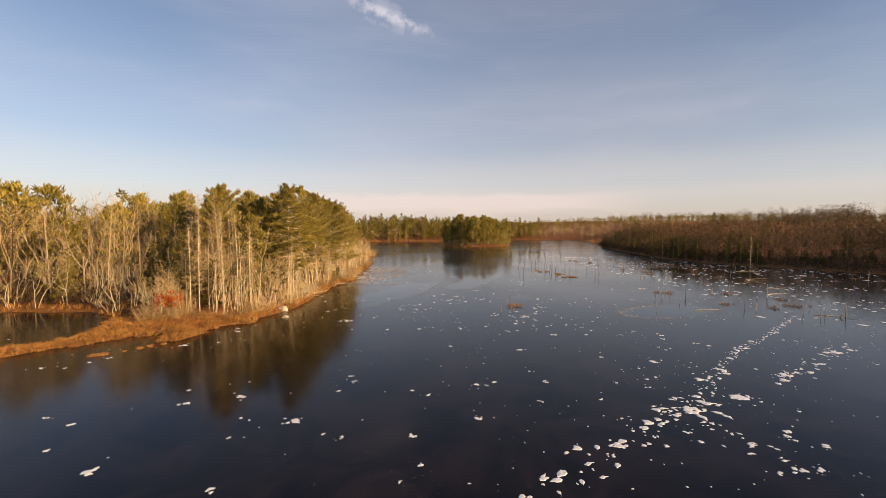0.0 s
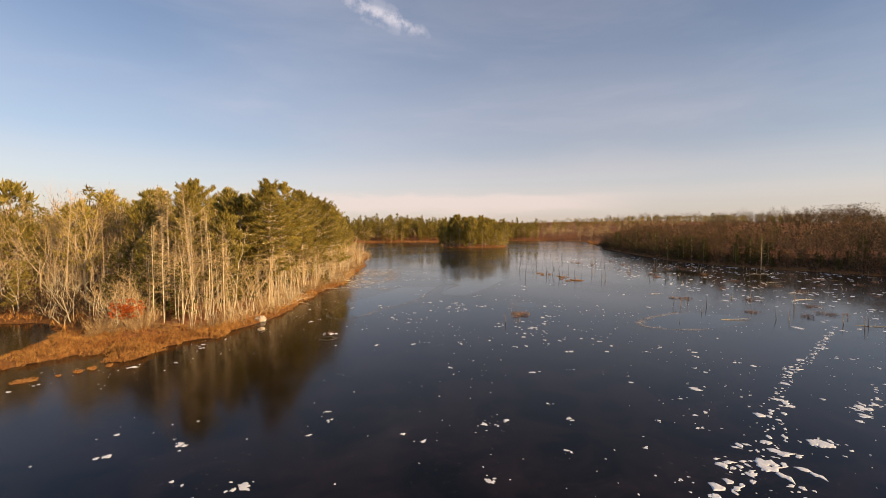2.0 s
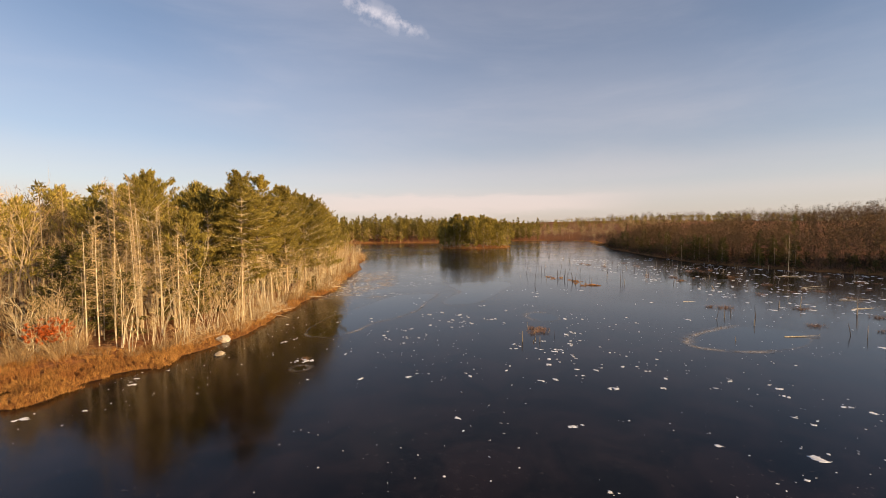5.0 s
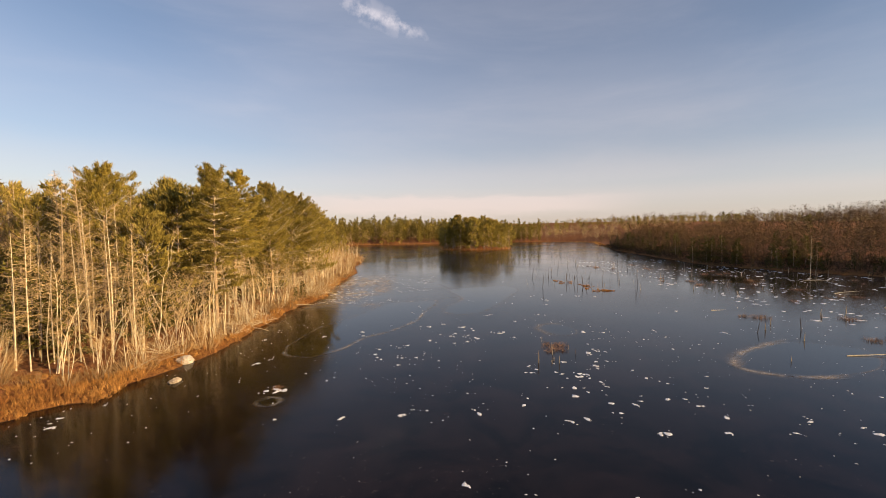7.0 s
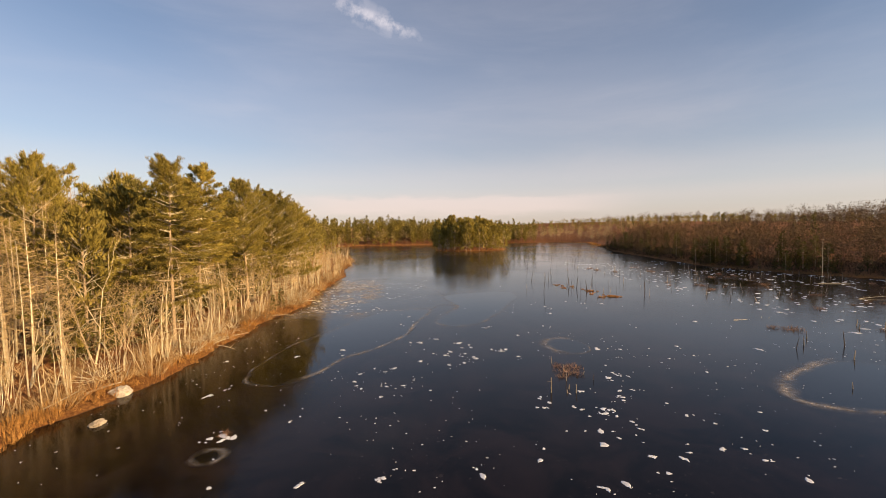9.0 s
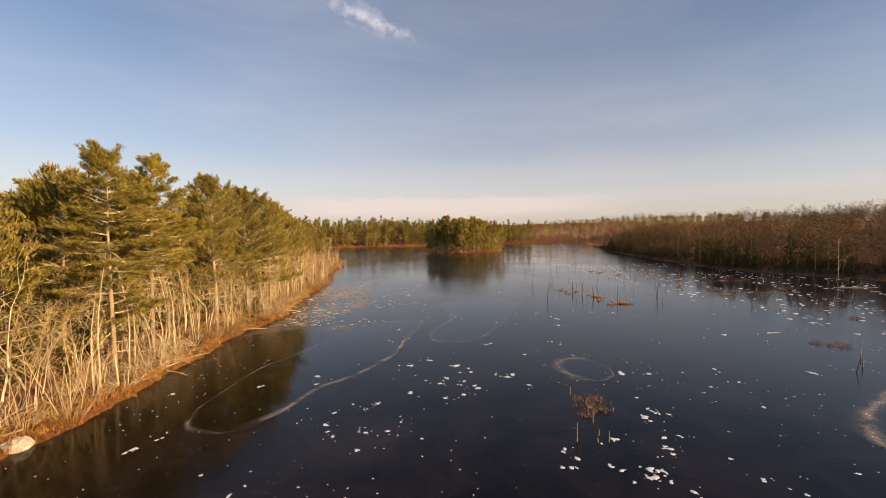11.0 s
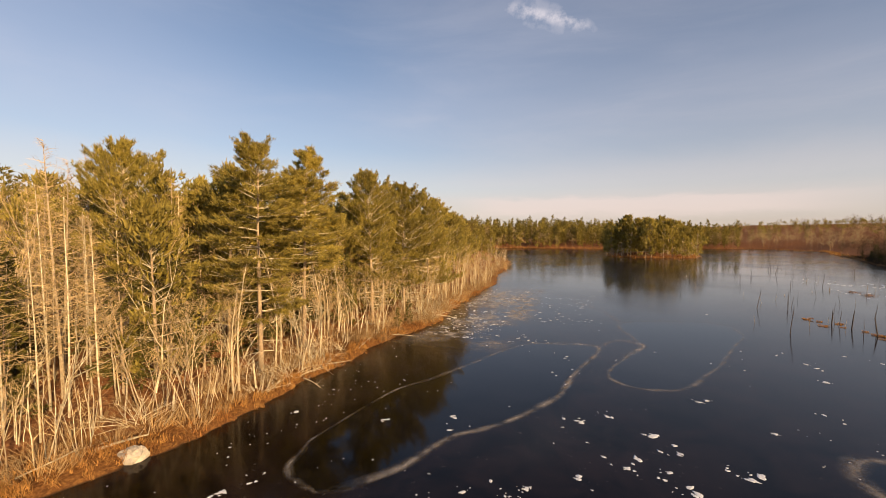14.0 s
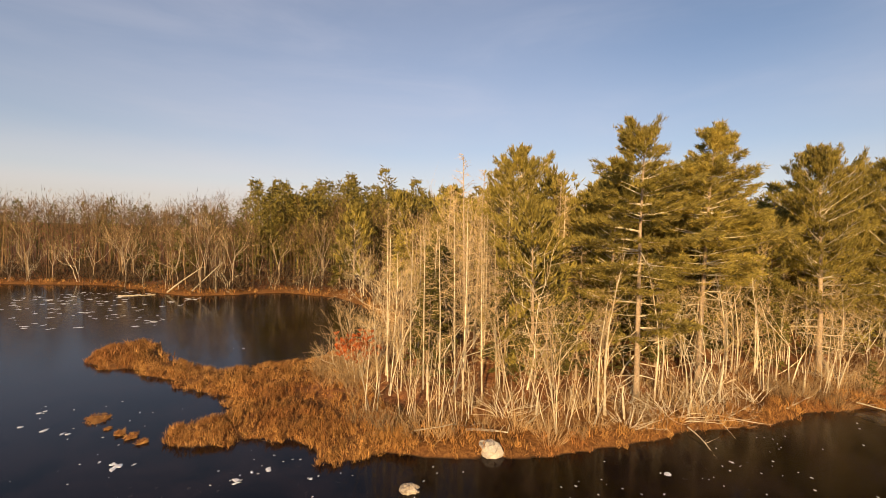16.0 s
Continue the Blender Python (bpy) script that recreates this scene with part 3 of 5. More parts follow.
def brush(seed, tall=1.8, stems=34, material=None, label="low thicket of bare tangled tan stems", name="shrub", sprawl=0.9):
    """A low tangle of thin arching stems."""
    rng = np.random.default_rng(seed)
    shape = Shape()
    for _ in range(stems):
        turn = rng.uniform(0, 2 * np.pi)
        out = rng.uniform(0.1, 0.9) * sprawl / 0.9
        path = bent(rng.normal(0, 0.3, 3) * (1, 1, 0) - (0, 0, 0.1), (math.cos(turn) * out, math.sin(turn) * out, 1), tall * rng.uniform(0.6, 1.2), 3, 0.16, rng, -0.07)
        shape.tube(path, [0.022, 0.018, 0.013, 0.006], 3)
        for _ in range(4):
            p = path[rng.integers(1, 4)]
            shape.spike(p, p + rng.normal(0, 0.25, 3) + np.array((0, 0, 0.15)), 0.009)
    ob = new(name, shape.mesh(name, material or BRUSH_TWIGS))
    return parked(tagged(ob, label, "shrub", "brush along the shore"))


def pole_clump(seed, stems=4, tall=8.0, thick=0.045, lean=0.09, clear=0.4, label="clump of slender upright pale leafless stems", bark=None):
    """Slender sinuous stems from one root, bare below, with steep side branches and fine twigs above."""
    rng = np.random.default_rng(seed)
    root = tagged(new("bare_tree"), label, "tree", "bare trees of the point")
    for _ in range(stems):
        trunk, twigs = Shape(), Shape()
        turn = rng.uniform(0, 2 * np.pi)
        foot = np.array((math.cos(turn), math.sin(turn), 0)) * rng.uniform(0.05, 0.55)
        foot[2] = -0.25
        high, r = tall * rng.uniform(0.65, 1.1), thick * rng.uniform(0.65, 1.2)
        line = np.array(bent(foot, (math.cos(turn) * lean + rng.normal(0, 0.05), math.sin(turn) * lean + rng.normal(0, 0.05), 1), high, 9, 0.05, rng, 0.02))
        trunk.tube(line, [r * (1 - 0.82 * (i / 9) ** 1.2) for i in range(10)], 5)
        for _ in range(int(high * 2.0)):
            s = rng.uniform(clear, 0.97)
            p = np.array([np.interp(s * 9, range(10), line[:, i]) for i in range(3)])
            out = rng.uniform(0, 2 * np.pi)
            reach = high * (0.34 - 0.22 * s) * rng.uniform(0.5, 1.3)
            path = np.array(bent(p, (math.cos(out), math.sin(out), rng.uniform(0.5, 1.7)), reach, 3, 0.13, rng, 0.08))
            twigs.tube(path, [r * 0.42 * (1.15 - s) + 0.006, r * 0.3 * (1.15 - s) + 0.005, 0.006, 0.003], 3)
            for _ in range(6):
                q = path[rng.integers(1, 4)]
                way = path[-1] - path[0]
                twigs.spike(q, q + way * rng.uniform(0.15, 0.45) + rng.normal(0, 0.18, 3) * reach, 0.008)
        part("stem", [(trunk, bark or PALE_BARK), (twigs, TWIGS)], None, root)
    return parked(root)


def twig_mound(seed, wide=1.6, tall=1.9, stems=46, material=None):
    """A rounded shrub of fine twigs that spread from the ground like a haze."""
    rng = np.random.default_rng(seed)
    shape = Shape()
    for _ in range(stems):
        turn, out = rng.uniform(0, 2 * np.pi), rng.uniform(0, 1) ** 0.7
        foot = np.array((math.cos(turn), math.sin(turn), 0)) * wide * 0.55 * out * rng.uniform(0.5, 1)
        foot[2] = -0.1
        path = np.array(bent(foot, (math.cos(turn) * out * 0.7, math.sin(turn) * out * 0.7, 1), tall * (1.1 - 0.4 * out) * rng.uniform(0.6, 1.1), 3, 0.12, rng, -0.02))
        shape.tube(path, [0.014, 0.011, 0.008, 0.004], 3)
        for _ in range(7):
            p = path[rng.integers(1, 4)]
            shape.spike(p, p + np.array((math.cos(turn) * 0.2 * out, math.sin(turn) * 0.2 * out, 0.25)) + rng.normal(0, 0.2, 3), 0.006)
    return parked(tagged(new("shrub", shape.mesh("shrub", material or BRUSH_TWIGS)), "rounded leafless shrub with a haze of fine tan twigs", "shrub", "brush along the shore"))


rnd = random.Random(11)
# ---------------------------------------------------------------- planting the wooded point
PINES = [white_pine(s, tall, spread, clear, whorl, 3, 3, leaf=(0.6, 0.17), tiered=flat, limbs=(3, 5)) for s, tall, spread, clear, whorl, flat in
         ((21, 16.5, 3.6, 0.25, 0.85, True), (22, 15.5, 3.6, 0.16, 0.8, False), (23, 17.0, 3.4, 0.3, 0.85, False), (24, 13.0, 3.3, 0.12, 0.8, False))]
DISTANT_PINES = [white_pine(s, tall, 3.6, clear, 0.85, 1, 3, leaf=(1.15, 0.4), tiered=flat, limbs=(4, 6)) for s, tall, clear, flat in ((25, 16.0, 0.12, False), (26, 17.0, 0.2, False), (27, 12.5, 0.05, False))]
HEMLOCKS = [hemlock(31, 11, 2.3, leaves=3), hemlock(32, 8.5, 2.0, leaves=3), hemlock(33, 13, 2.5, leaves=3)]
YOUNG_PINES = [hemlock(s, tall, 2.0, PINE_NEEDLES, "young_pine", "bushy yellow-green young pine", 5, 0.2) for s, tall in ((41, 9.0), (42, 11.5))]
DEAD = [dead_spruce(51, 13.0, 1.0), dead_spruce(52, 11.0, 0.6), dead_spruce(53, 14.5, 1.6), dead_spruce(54, 9.0, 0.4, 0.03)]
LARCHES = [larch(61, 16.0), larch(62, 13.5)]
CLUMPS = [bare_clump(71, 3, 8.0, 0.042, 0.1, 5, 3), bare_clump(72, 4, 6.5, 0.036, 0.16, 5, 3), bare_clump(73, 3, 9.5, 0.05, 0.1, 5, 3), bare_clump(74, 5, 5.0, 0.034, 0.3, 5, 2), bare_clump(75, 2, 9.5, 0.055, 0.2, 5, 3),
          bare_clump(76, 2, 7.5, 0.05, 0.4, 5, 3)]
FRONT_BARE = [bare_clump(s, n, tall, r, 0.1, 4, 4, PALE_BARK, TWIGS, "tall pale leafless tree with a wide branching crown") for s, n, tall, r in ((77, 1, 12.0, 0.08), (78, 2, 10.5, 0.06), (79, 1, 14.0, 0.085), (80, 2, 12.5, 0.065))]
TALL_BARE = [bare_clump(s, n, tall, 0.11, 0.06, 6, 3, GREY_BARK, TWIGS, "tall leafless hardwood with a fine tan crown") for s, n, tall in ((81, 1, 15.0), (82, 2, 14.0), (83, 1, 17.0))]
BRUSH = [brush(91), brush(92, 1.3, 26), brush(93, 2.4, 40)]
DEADFALL = [brush(s, tall, 30, PALE_BARK, "bleached dead shrub sprawled on the bank", "dead_shrub", 3.2) for s, tall in ((94, 2.0), (95, 2.6))]

UMBRELLA = ((0, 0.2, 0.5, 0.7, 0.78, 0.82, 0.86, 0.9, 1), (0.7, 1, 0.88, 0.68, 0.75, 0.3, 0.3, 0.52, 0.36))
HEROES = [
    (white_pine(1, 18.3, 4.3, 0.24, 0.7, 14, 9, "tallest white pine by the shore with pale bare lower limbs", True, outline=UMBRELLA), -27.3, 74.5),
    (white_pine(2, 19.0, 3.7, 0.4, 0.68, 15, 9, "tall white pine with a bare thick pale trunk", True), -28.3, 81.2),
    (white_pine(3, 19.0, 4.3, 0.26, 0.66, 14, 9, "dense bushy white pine with a tufted leader", True, tiered=False), -28.6, 95.3),
    (white_pine(4, 17.0, 3.4, 0.4, 0.66, 13, 9, "white pine with a broad rounded dark top", True, tiered=False), -36.9, 69.8),
    (white_pine(5, 17.8, 4.6, 0.2, 0.66, 14, 9, "dense bushy white pine near the shore", True, tiered=False), -27.6, 102.6),
    (white_pine(6, 17.0, 4.4, 0.18, 0.7, 13, 9, "dense bushy white pine near the shore", True, tiered=False), -27.0, 110.5),
    (white_pine(7, 17.6, 4.0, 0.3, 0.75, 12, 9, "white pine with a ragged olive crown behind the shore", True, tiered=False), -33.5, 87.5),
    (larch(63, 17.4), -33.8, 63.8),
]
TAKEN = []


def free(x, y, gap):
    if any((x - a) ** 2 + (y - b) ** 2 < (gap if gap < g else (gap + g) / 2) ** 2 for a, b, g in TAKEN):
        return False
    TAKEN.append((x, y, gap))
    return True


for tree, x, y in HEROES:
    plant(tree, x, y, rng=rnd).scale = (1, 1, 1)
    TAKEN.append((x, y, 2.2))


def grove(patterns, count, box, d_range, gap, scale=(0.85, 1.15), lean=2.0, keep=None, sink=0.15):
    """Plants count trees at random in a box of the plan, between two distances from the water."""
    n, placed = count * 25, 0
    spots = [(rnd.uniform(box[0], box[1]), rnd.uniform(box[2], box[3])) for _ in range(n)]
    x, y = np.array(spots).T
    d, z = inland(x, y), height(x, y)
    for i in np.nonzero((d > d_range[0]) & (d < d_range[1]))[0]:
        if placed >= count:
            break
        if (keep and not keep(x[i], y[i])) or not free(x[i], y[i], gap):
            continue
        plant(rnd.choice(patterns), x[i], y[i], rnd.uniform(*scale), lean=lean, sink=sink, z=float(z[i]), rng=rnd)
        placed += 1


def wooded(x, y):
    return y > 54.5 + max(0, -30 - x) * -0.12 and not (x < -41 and y < 62)


# dark evergreens low among the stems
for x, y, k, size in ((-36.5, 61.5, 0, 0.75), (-33.2, 60.6, 1, 0.8), (-31.6, 66.2, 0, 0.85), (-33.0, 70.5, 2, 0.85), (-30.4, 71.6, 1, 0.85), (-30.6, 77.5, 0, 0.9), (-31.5, 84.5, 2, 0.8), (-29.8, 90.5, 0, 0.8), (-24.6, 94.6, 1, 0.3), (-24.3, 97.4, 1, 0.36)):
    plant(HEMLOCKS[k], x, y, size, rng=rnd)
    TAKEN.append((x, y, 1.2))
# stems, dead spruces and shrubs at the tip
POLES = [pole_clump(401, 4, 6.5, 0.04, 0.1, 0.3), pole_clump(402, 4, 8.0, 0.045, 0.12, 0.3, "clump of slender grey-brown leafless stems", GREY_BARK), pole_clump(403, 3, 9.5, 0.055, 0.08, 0.3), pole_clump(404, 5, 5.5, 0.036, 0.22, 0.25), pole_clump(405, 2, 11.0, 0.065, 0.08, 0.28), pole_clump(406, 3, 8.5, 0.042, 0.2, 0.3, "clump of slender grey-brown leafless stems", GREY_BARK)]
MOUNDS = [twig_mound(411), twig_mound(412, 2.2, 1.5, 50), twig_mound(413, 1.3, 2.4, 46)]
for patterns, spots in ((DEAD, ((-33.6, 57.6, 2, 0.92), (-31.4, 59.8, 0, 0.98), (-29.0, 60.3, 1, 1.0), (-30.7, 62.5, 0, 1.05), (-29.2, 63.4, 2, 0.9), (-35.2, 60.2, 1, 1.05), (-32.6, 64.8, 0, 0.95), (-37.6, 62.0, 2, 0.85))),
                        (POLES, ((-29.4, 56.0, 0, 0.95), (-34.4, 55.4, 3, 0.9), (-37.4, 55.2, 5, 0.7), (-38.0, 57.4, 3, 1.0), (-28.5, 57.9, 3, 0.9), (-28.1, 58.6, 1, 0.75), (-27.4, 61.9, 0, 0.85), (-26.8, 60.9, 3, 0.85), (-26.6, 65.6, 1, 0.9), (-27.6, 65.0, 5, 0.95), (-29.0, 84.6, 4, 0.95), (-24.9, 90.6, 2, 0.8), (-27.2, 70.2, 5, 0.85))),
                        (FRONT_BARE, ((-28.5, 68.4, 1, 0.85), (-26.4, 88.6, 3, 0.78), (-25.4, 78.6, 1, 0.7))),
                        (MOUNDS, ((-36.0, 53.0, 1, 0.9), (-37.6, 52.4, 1, 0.9), (-35.2, 54.6, 0, 0.65), (-34.0, 53.6, 0, 0.85), (-33.2, 54.9, 2, 0.9), (-38.6, 54.4, 0, 1.1), (-31.6, 55.4, 1, 0.8), (-37.0, 56.6, 2, 1.2), (-34.7, 55.9, 2, 1.3), (-34.6, 54.7, 2, 1.1), (-38.2, 53.6, 2, 1.2), (-39.2, 55.8, 2, 1.3), (-36.2, 57.4, 2, 1.4)))):
    for x, y, k, size in spots:
        plant(patterns[k], x, y, size, lean=1.5, rng=rnd)
        TAKEN.append((x, y, 0.9))
# taller crowns that close the canopy behind the first rank
for pattern, x, y, size in ((PINES[1], -33.2, 76.6, 1.03), (PINES[2], -36.2, 80.2, 0.97), (PINES[1], -40.2, 74.6, 1.05), (LARCHES[0], -38.8, 66.4, 1.05), (LARCHES[0], -41.6, 69.8, 1.06), (PINES[3], -31.2, 68.2, 1.0), (PINES[2], -28.2, 117.5, 0.98), (PINES[1], -29.0, 126.0, 1.0), (PINES[2], -30.5, 136.0, 0.88)):
    plant(pattern, x, y, size, rng=rnd)
    TAKEN.append((x, y, 1.6))
# leafless stems and brush along the water
grove(POLES, 42, (-42, -20, 55, 120), (2.0, 8.5), 1.3, (0.7, 1.1), 3, wooded)
grove(CLUMPS, 12, (-42, -20, 60, 116), (2.5, 7.5), 1.4, (0.7, 1.05), 5, wooded)
grove(CLUMPS, 6, (-60, -20, 116, 235), (1.5, 8), 1.9, (0.7, 1.0), 6)
grove(POLES, 24, (-60, -20, 116, 235), (1.5, 8), 1.6, (0.7, 1.0), 5)
grove(MOUNDS, 62, (-43, -20, 53.5, 118), (1.2, 7), 0.9, (0.6, 1.25), 4, wooded)
grove(BRUSH, 14, (-43, -20, 53.5, 118), (1.5, 6), 0.8, (0.7, 1.1), 4, wooded)
grove(DEADFALL, 26, (-36, -20, 64, 112), (1.0, 5.5), 1.2, (0.7, 1.2), 6)
grove(MOUNDS, 14, (-26, -18, 84, 120), (0.3, 2.5), 0.8, (0.7, 1.1), 6)
grove(BRUSH, 26, (-60, -20, 118, 235), (0.2, 5), 1.2, (0.9, 1.5), 4)
grove(FRONT_BARE, 12, (-43, -26, 58, 72), (2.5, 12), 2.0, (0.65, 1.0), 4, wooded)
grove(FRONT_BARE, 24, (-40, -22, 66, 125), (2.5, 8), 2.0, (0.65, 0.95), 5, wooded)
grove(FRONT_BARE, 6, (-60, -20, 118, 200), (2, 9), 2.4, (0.6, 0.85), 6)
grove(POLES, 26, (-32, -19, 92, 150), (1.2, 6), 1.1, (0.55, 0.9), 6)
grove(MOUNDS, 26, (-32, -19, 92, 150), (0.6, 5), 0.9, (0.7, 1.2), 8)
LEANING = [bare_clump(s, 4, tall, 0.045, 0.8, 4, 3, PALE_BARK, TWIGS, "spreading leafless shrub leaning out over the cove") for s, tall in ((85, 6.0), (86, 5.0))]
for x, y, k in ((-37.6, 54.4, 0), (-38.6, 55.6, 1), (-39.4, 57.0, 0), (-40.2, 58.8, 1), (-41.2, 61.0, 0)):
    plant(LEANING[k], x, y, rnd.uniform(0.85, 1.1), rng=rnd)
# dead spruces and larches towards the tip
grove(DEAD, 20, (-42, -24, 57, 76), (3, 16), 1.3, (0.75, 1.08), 1.5, wooded)
grove(LARCHES, 9, (-43, -28, 60, 76), (5, 16), 1.8, (0.7, 0.95), 1.0, wooded)
grove(DEAD, 16, (-40, -24, 74, 120), (3, 14), 1.8, (0.7, 1.0), 2.0)
# evergreens behind
grove(HEMLOCKS, 20, (-48, -26, 60, 118), (5, 14), 1.5, (0.5, 0.95), 1.5, wooded)
grove(PINES, 40, (-42, -25, 70, 124), (5.5, 19), 2.3, (0.8, 1.02), 1.5)
grove(PINES, 8, (-46, -33, 60, 74), (8, 18), 2.3, (0.75, 0.95), 1.5)
grove(PINES, 16, (-46, -25, 112, 158), (4, 24), 3.2, (0.8, 1.0), 1.5)
grove(PINES, 14, (-75, -38, 82, 125), (13, 60), 3.4, (0.8, 1.0), 1.5)
grove(YOUNG_PINES, 16, (-48, -26, 62, 120), (8, 22), 1.8, (0.7, 1.1), 2.0, wooded)
grove(HEMLOCKS, 16, (-52, -30, 60, 130), (12, 30), 1.8, (0.7, 1.05), 1.5, wooded)
grove(TALL_BARE, 34, (-48, -26, 58, 130), (6, 30), 2.0, (0.75, 1.05), 2.0, wooded)
grove(TALL_BARE, 36, (-72, -38, 58, 92), (8, 60), 2.2, (0.95, 1.18), 3.0)
grove(LARCHES, 24, (-66, -36, 60, 92), (7, 60), 2.4, (0.95, 1.15), 2.0)
grove(PINES, 16, (-64, -40, 64, 94), (9, 60), 2.4, (0.92, 1.1), 1.5)
grove(HEMLOCKS, 9, (-62, -36, 58, 86), (7, 45), 2.4, (0.8, 1.15), 2.0)
# round the cove
grove(CLUMPS, 12, (-76, -45, 55, 72), (0.6, 5), 1.8, (0.8, 1.2), 6)
grove(FRONT_BARE, 8, (-76, -45, 55, 75), (1, 9), 2.2, (0.7, 1.0), 5)
grove(YOUNG_PINES, 8, (-76, -45, 55, 78), (3, 12), 2.4, (0.7, 1.1), 2)
grove(TALL_BARE, 30, (-135, -60, -20, 85), (1.5, 14), 2.0, (0.7, 1.05), 4.0)
grove(CLUMPS, 14, (-112, -60, -10, 75), (1.0, 5), 2.0, (0.8, 1.2), 6.0)
grove(DISTANT_PINES, 14, (-135, -50, 40, 95), (5, 40), 3.2, (0.8, 1.05), 1.5)
grove(HEMLOCKS, 12, (-135, -60, 0, 85), (2, 20), 2.4, (0.7, 1.1), 1.5)
# further along the shore and on the island
grove(DISTANT_PINES, 24, (-75, -27, 150, 260), (6, 30), 3.6, (0.6, 0.85), 1.5)
grove(DISTANT_PINES, 48, (0, 55, 283, 350), (0.8, 40), 3.2, (0.9, 1.25), 1.5)
grove(CLUMPS, 14, (0, 55, 285, 348), (0.5, 4), 3.0, (0.8, 1.2), 5.0)
# bark takes the dark twig brown, which paints in this bank's shade
RIGHT_BARE = [bare_clump(s, n, tall, 0.1, 0.1, 6, 2, BROWN_TWIGS, BROWN_TWIGS, "leafless hardwood on the shaded bank, its shade put into dark brown bark") for s, n, tall in ((101, 3, 10.0), (102, 2, 12.0), (103, 4, 8.0))]
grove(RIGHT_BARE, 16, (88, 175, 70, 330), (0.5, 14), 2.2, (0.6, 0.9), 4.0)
grove(HEMLOCKS, 10, (88, 110, 138, 178), (0.5, 9), 2.2, (0.65, 0.95), 1.5)
grove(HEMLOCKS, 22, (88, 165, 90, 330), (1, 20), 3.0, (0.6, 1.0), 1.5)


def rusty_oak(x, y):
    rng = np.random.default_rng(7)
    root = tagged(new("oak_shrub"), "young oak still holding rust-red leaves", "shrub")
    wood, leaves = Shape(), Shape()
    tips = Shape()
    for _ in range(4):
        fork(wood, tips, (0, 0, -0.2), (rng.normal(0, 0.3), rng.normal(0, 0.3), 1), 1.6, 0.04, 1, rng)
    centres = np.clip(rng.normal(0, 1, (190, 3)), -1.6, 1.6) * (0.85, 0.85, 0.62) + (0, 0, 2.5)
    leaves.blades(centres, rng.normal(0, 1, (190, 3)), 9, 0.24, 0.16, 0.8, rng)
    part("stem", [(wood, GREY_BARK), (tips, TWIGS)], None, root)
    part("foliage", leaves, RUSTY_LEAVES, root)
    plant(parked(root), x, y, rng=rnd)


rusty_oak(-36.5, 55.6)


# ---------------------------------------------------------------- far woods, past counting
def far_bare(rng, tall):
    s = Shape()
    s.spike((0, 0, -0.5), (rng.normal(0, 0.4), rng.normal(0, 0.4), tall * 0.8), 0.06)
    n = 84
    centres = rng.normal(0, 1, (n, 3))
    centres *= (rng.uniform(0, 1, n) ** 0.4 / np.linalg.norm(centres, axis=1))[:, None]
    centres = centres * (2.7, 2.7, tall * 0.33) + (0, 0, tall * 0.64)
    s.blades(centres, rng.normal(0, 1, (n, 3)) * (1, 1, 0.7) + (0, 0, 0.25), 2, 0.9, 0.145, 0.6, rng)
    return np.vstack(s.verts), s.faces


def mid_bare(rng, tall):
    s = Shape()
    s.spike((0, 0, -0.5), (rng.normal(0, 0.5), rng.normal(0, 0.5), tall * 0.95), 0.1)
    for _ in range(9):
        z = tall * rng.uniform(0.3, 0.8)
        turn, out = rng.uniform(0, 2 * np.pi), rng.uniform(0.8, 2.2)
        s.spike((0, 0, z), (math.cos(turn) * out, math.sin(turn) * out, z + rng.uniform(0.8, 2.6)), 0.04)
    n = 46
    centres = rng.normal(0, 1, (n, 3))
    centres *= (rng.uniform(0, 1, n) ** 0.4 / np.linalg.norm(centres, axis=1))[:, None]
    centres = centres * (2.0, 2.0, tall * 0.28) + (0, 0, tall * 0.7)
    s.blades(centres, (centres - (0, 0, tall * 0.45)) * (0.6, 0.6, 0.35), 2, 0.8, 0.05, 0.8, rng)
    return np.vstack(s.verts), s.faces


def far_pine(rng, tall):
    s = Shape()
    s.tube([(0, 0, -0.5), (0, 0, tall * 0.5), (0, 0, tall * 0.97)], [0.22, 0.15, 0.03], 4)
    centres, ways = [], []
    z = tall * 0.16
    while z < tall:
        for _ in range(4):
            turn = rng.uniform(0, 2 * np.pi)
            out = np.interp(z / tall, [0.16, 0.5, 1], [1.6, 2.1, 0.3]) * rng.uniform(0.4, 1.1)
            centres.append((math.cos(turn) * out, math.sin(turn) * out, z + rng.normal(0, 0.2)))
            ways.append((math.cos(turn) * 0.7, math.sin(turn) * 0.7, 0.5))
        z += 1.1
    s.blades(centres, ways, 3, 1.5, 0.7, 0.5, rng)
    return np.vstack(s.verts), s.faces


def low_pine(rng, tall):
    s = Shape()
    centres = rng.normal(0, 1, (24, 3)) * (1.7, 1.7, 0) + np.stack([np.zeros(24), np.zeros(24), rng.uniform(0.5, tall * 0.8, 24)], 1)
    centres[:, :2] *= np.clip(1.2 - centres[:, 2:] / tall, 0.1, 1)
    s.spike((0, 0, -0.5), (0, 0, tall), 0.2)
    s.blades(centres, np.tile((0, 0, 1.0), (24, 1)), 3, 1.7, 0.8, 0.6, rng)
    return np.vstack(s.verts), s.faces


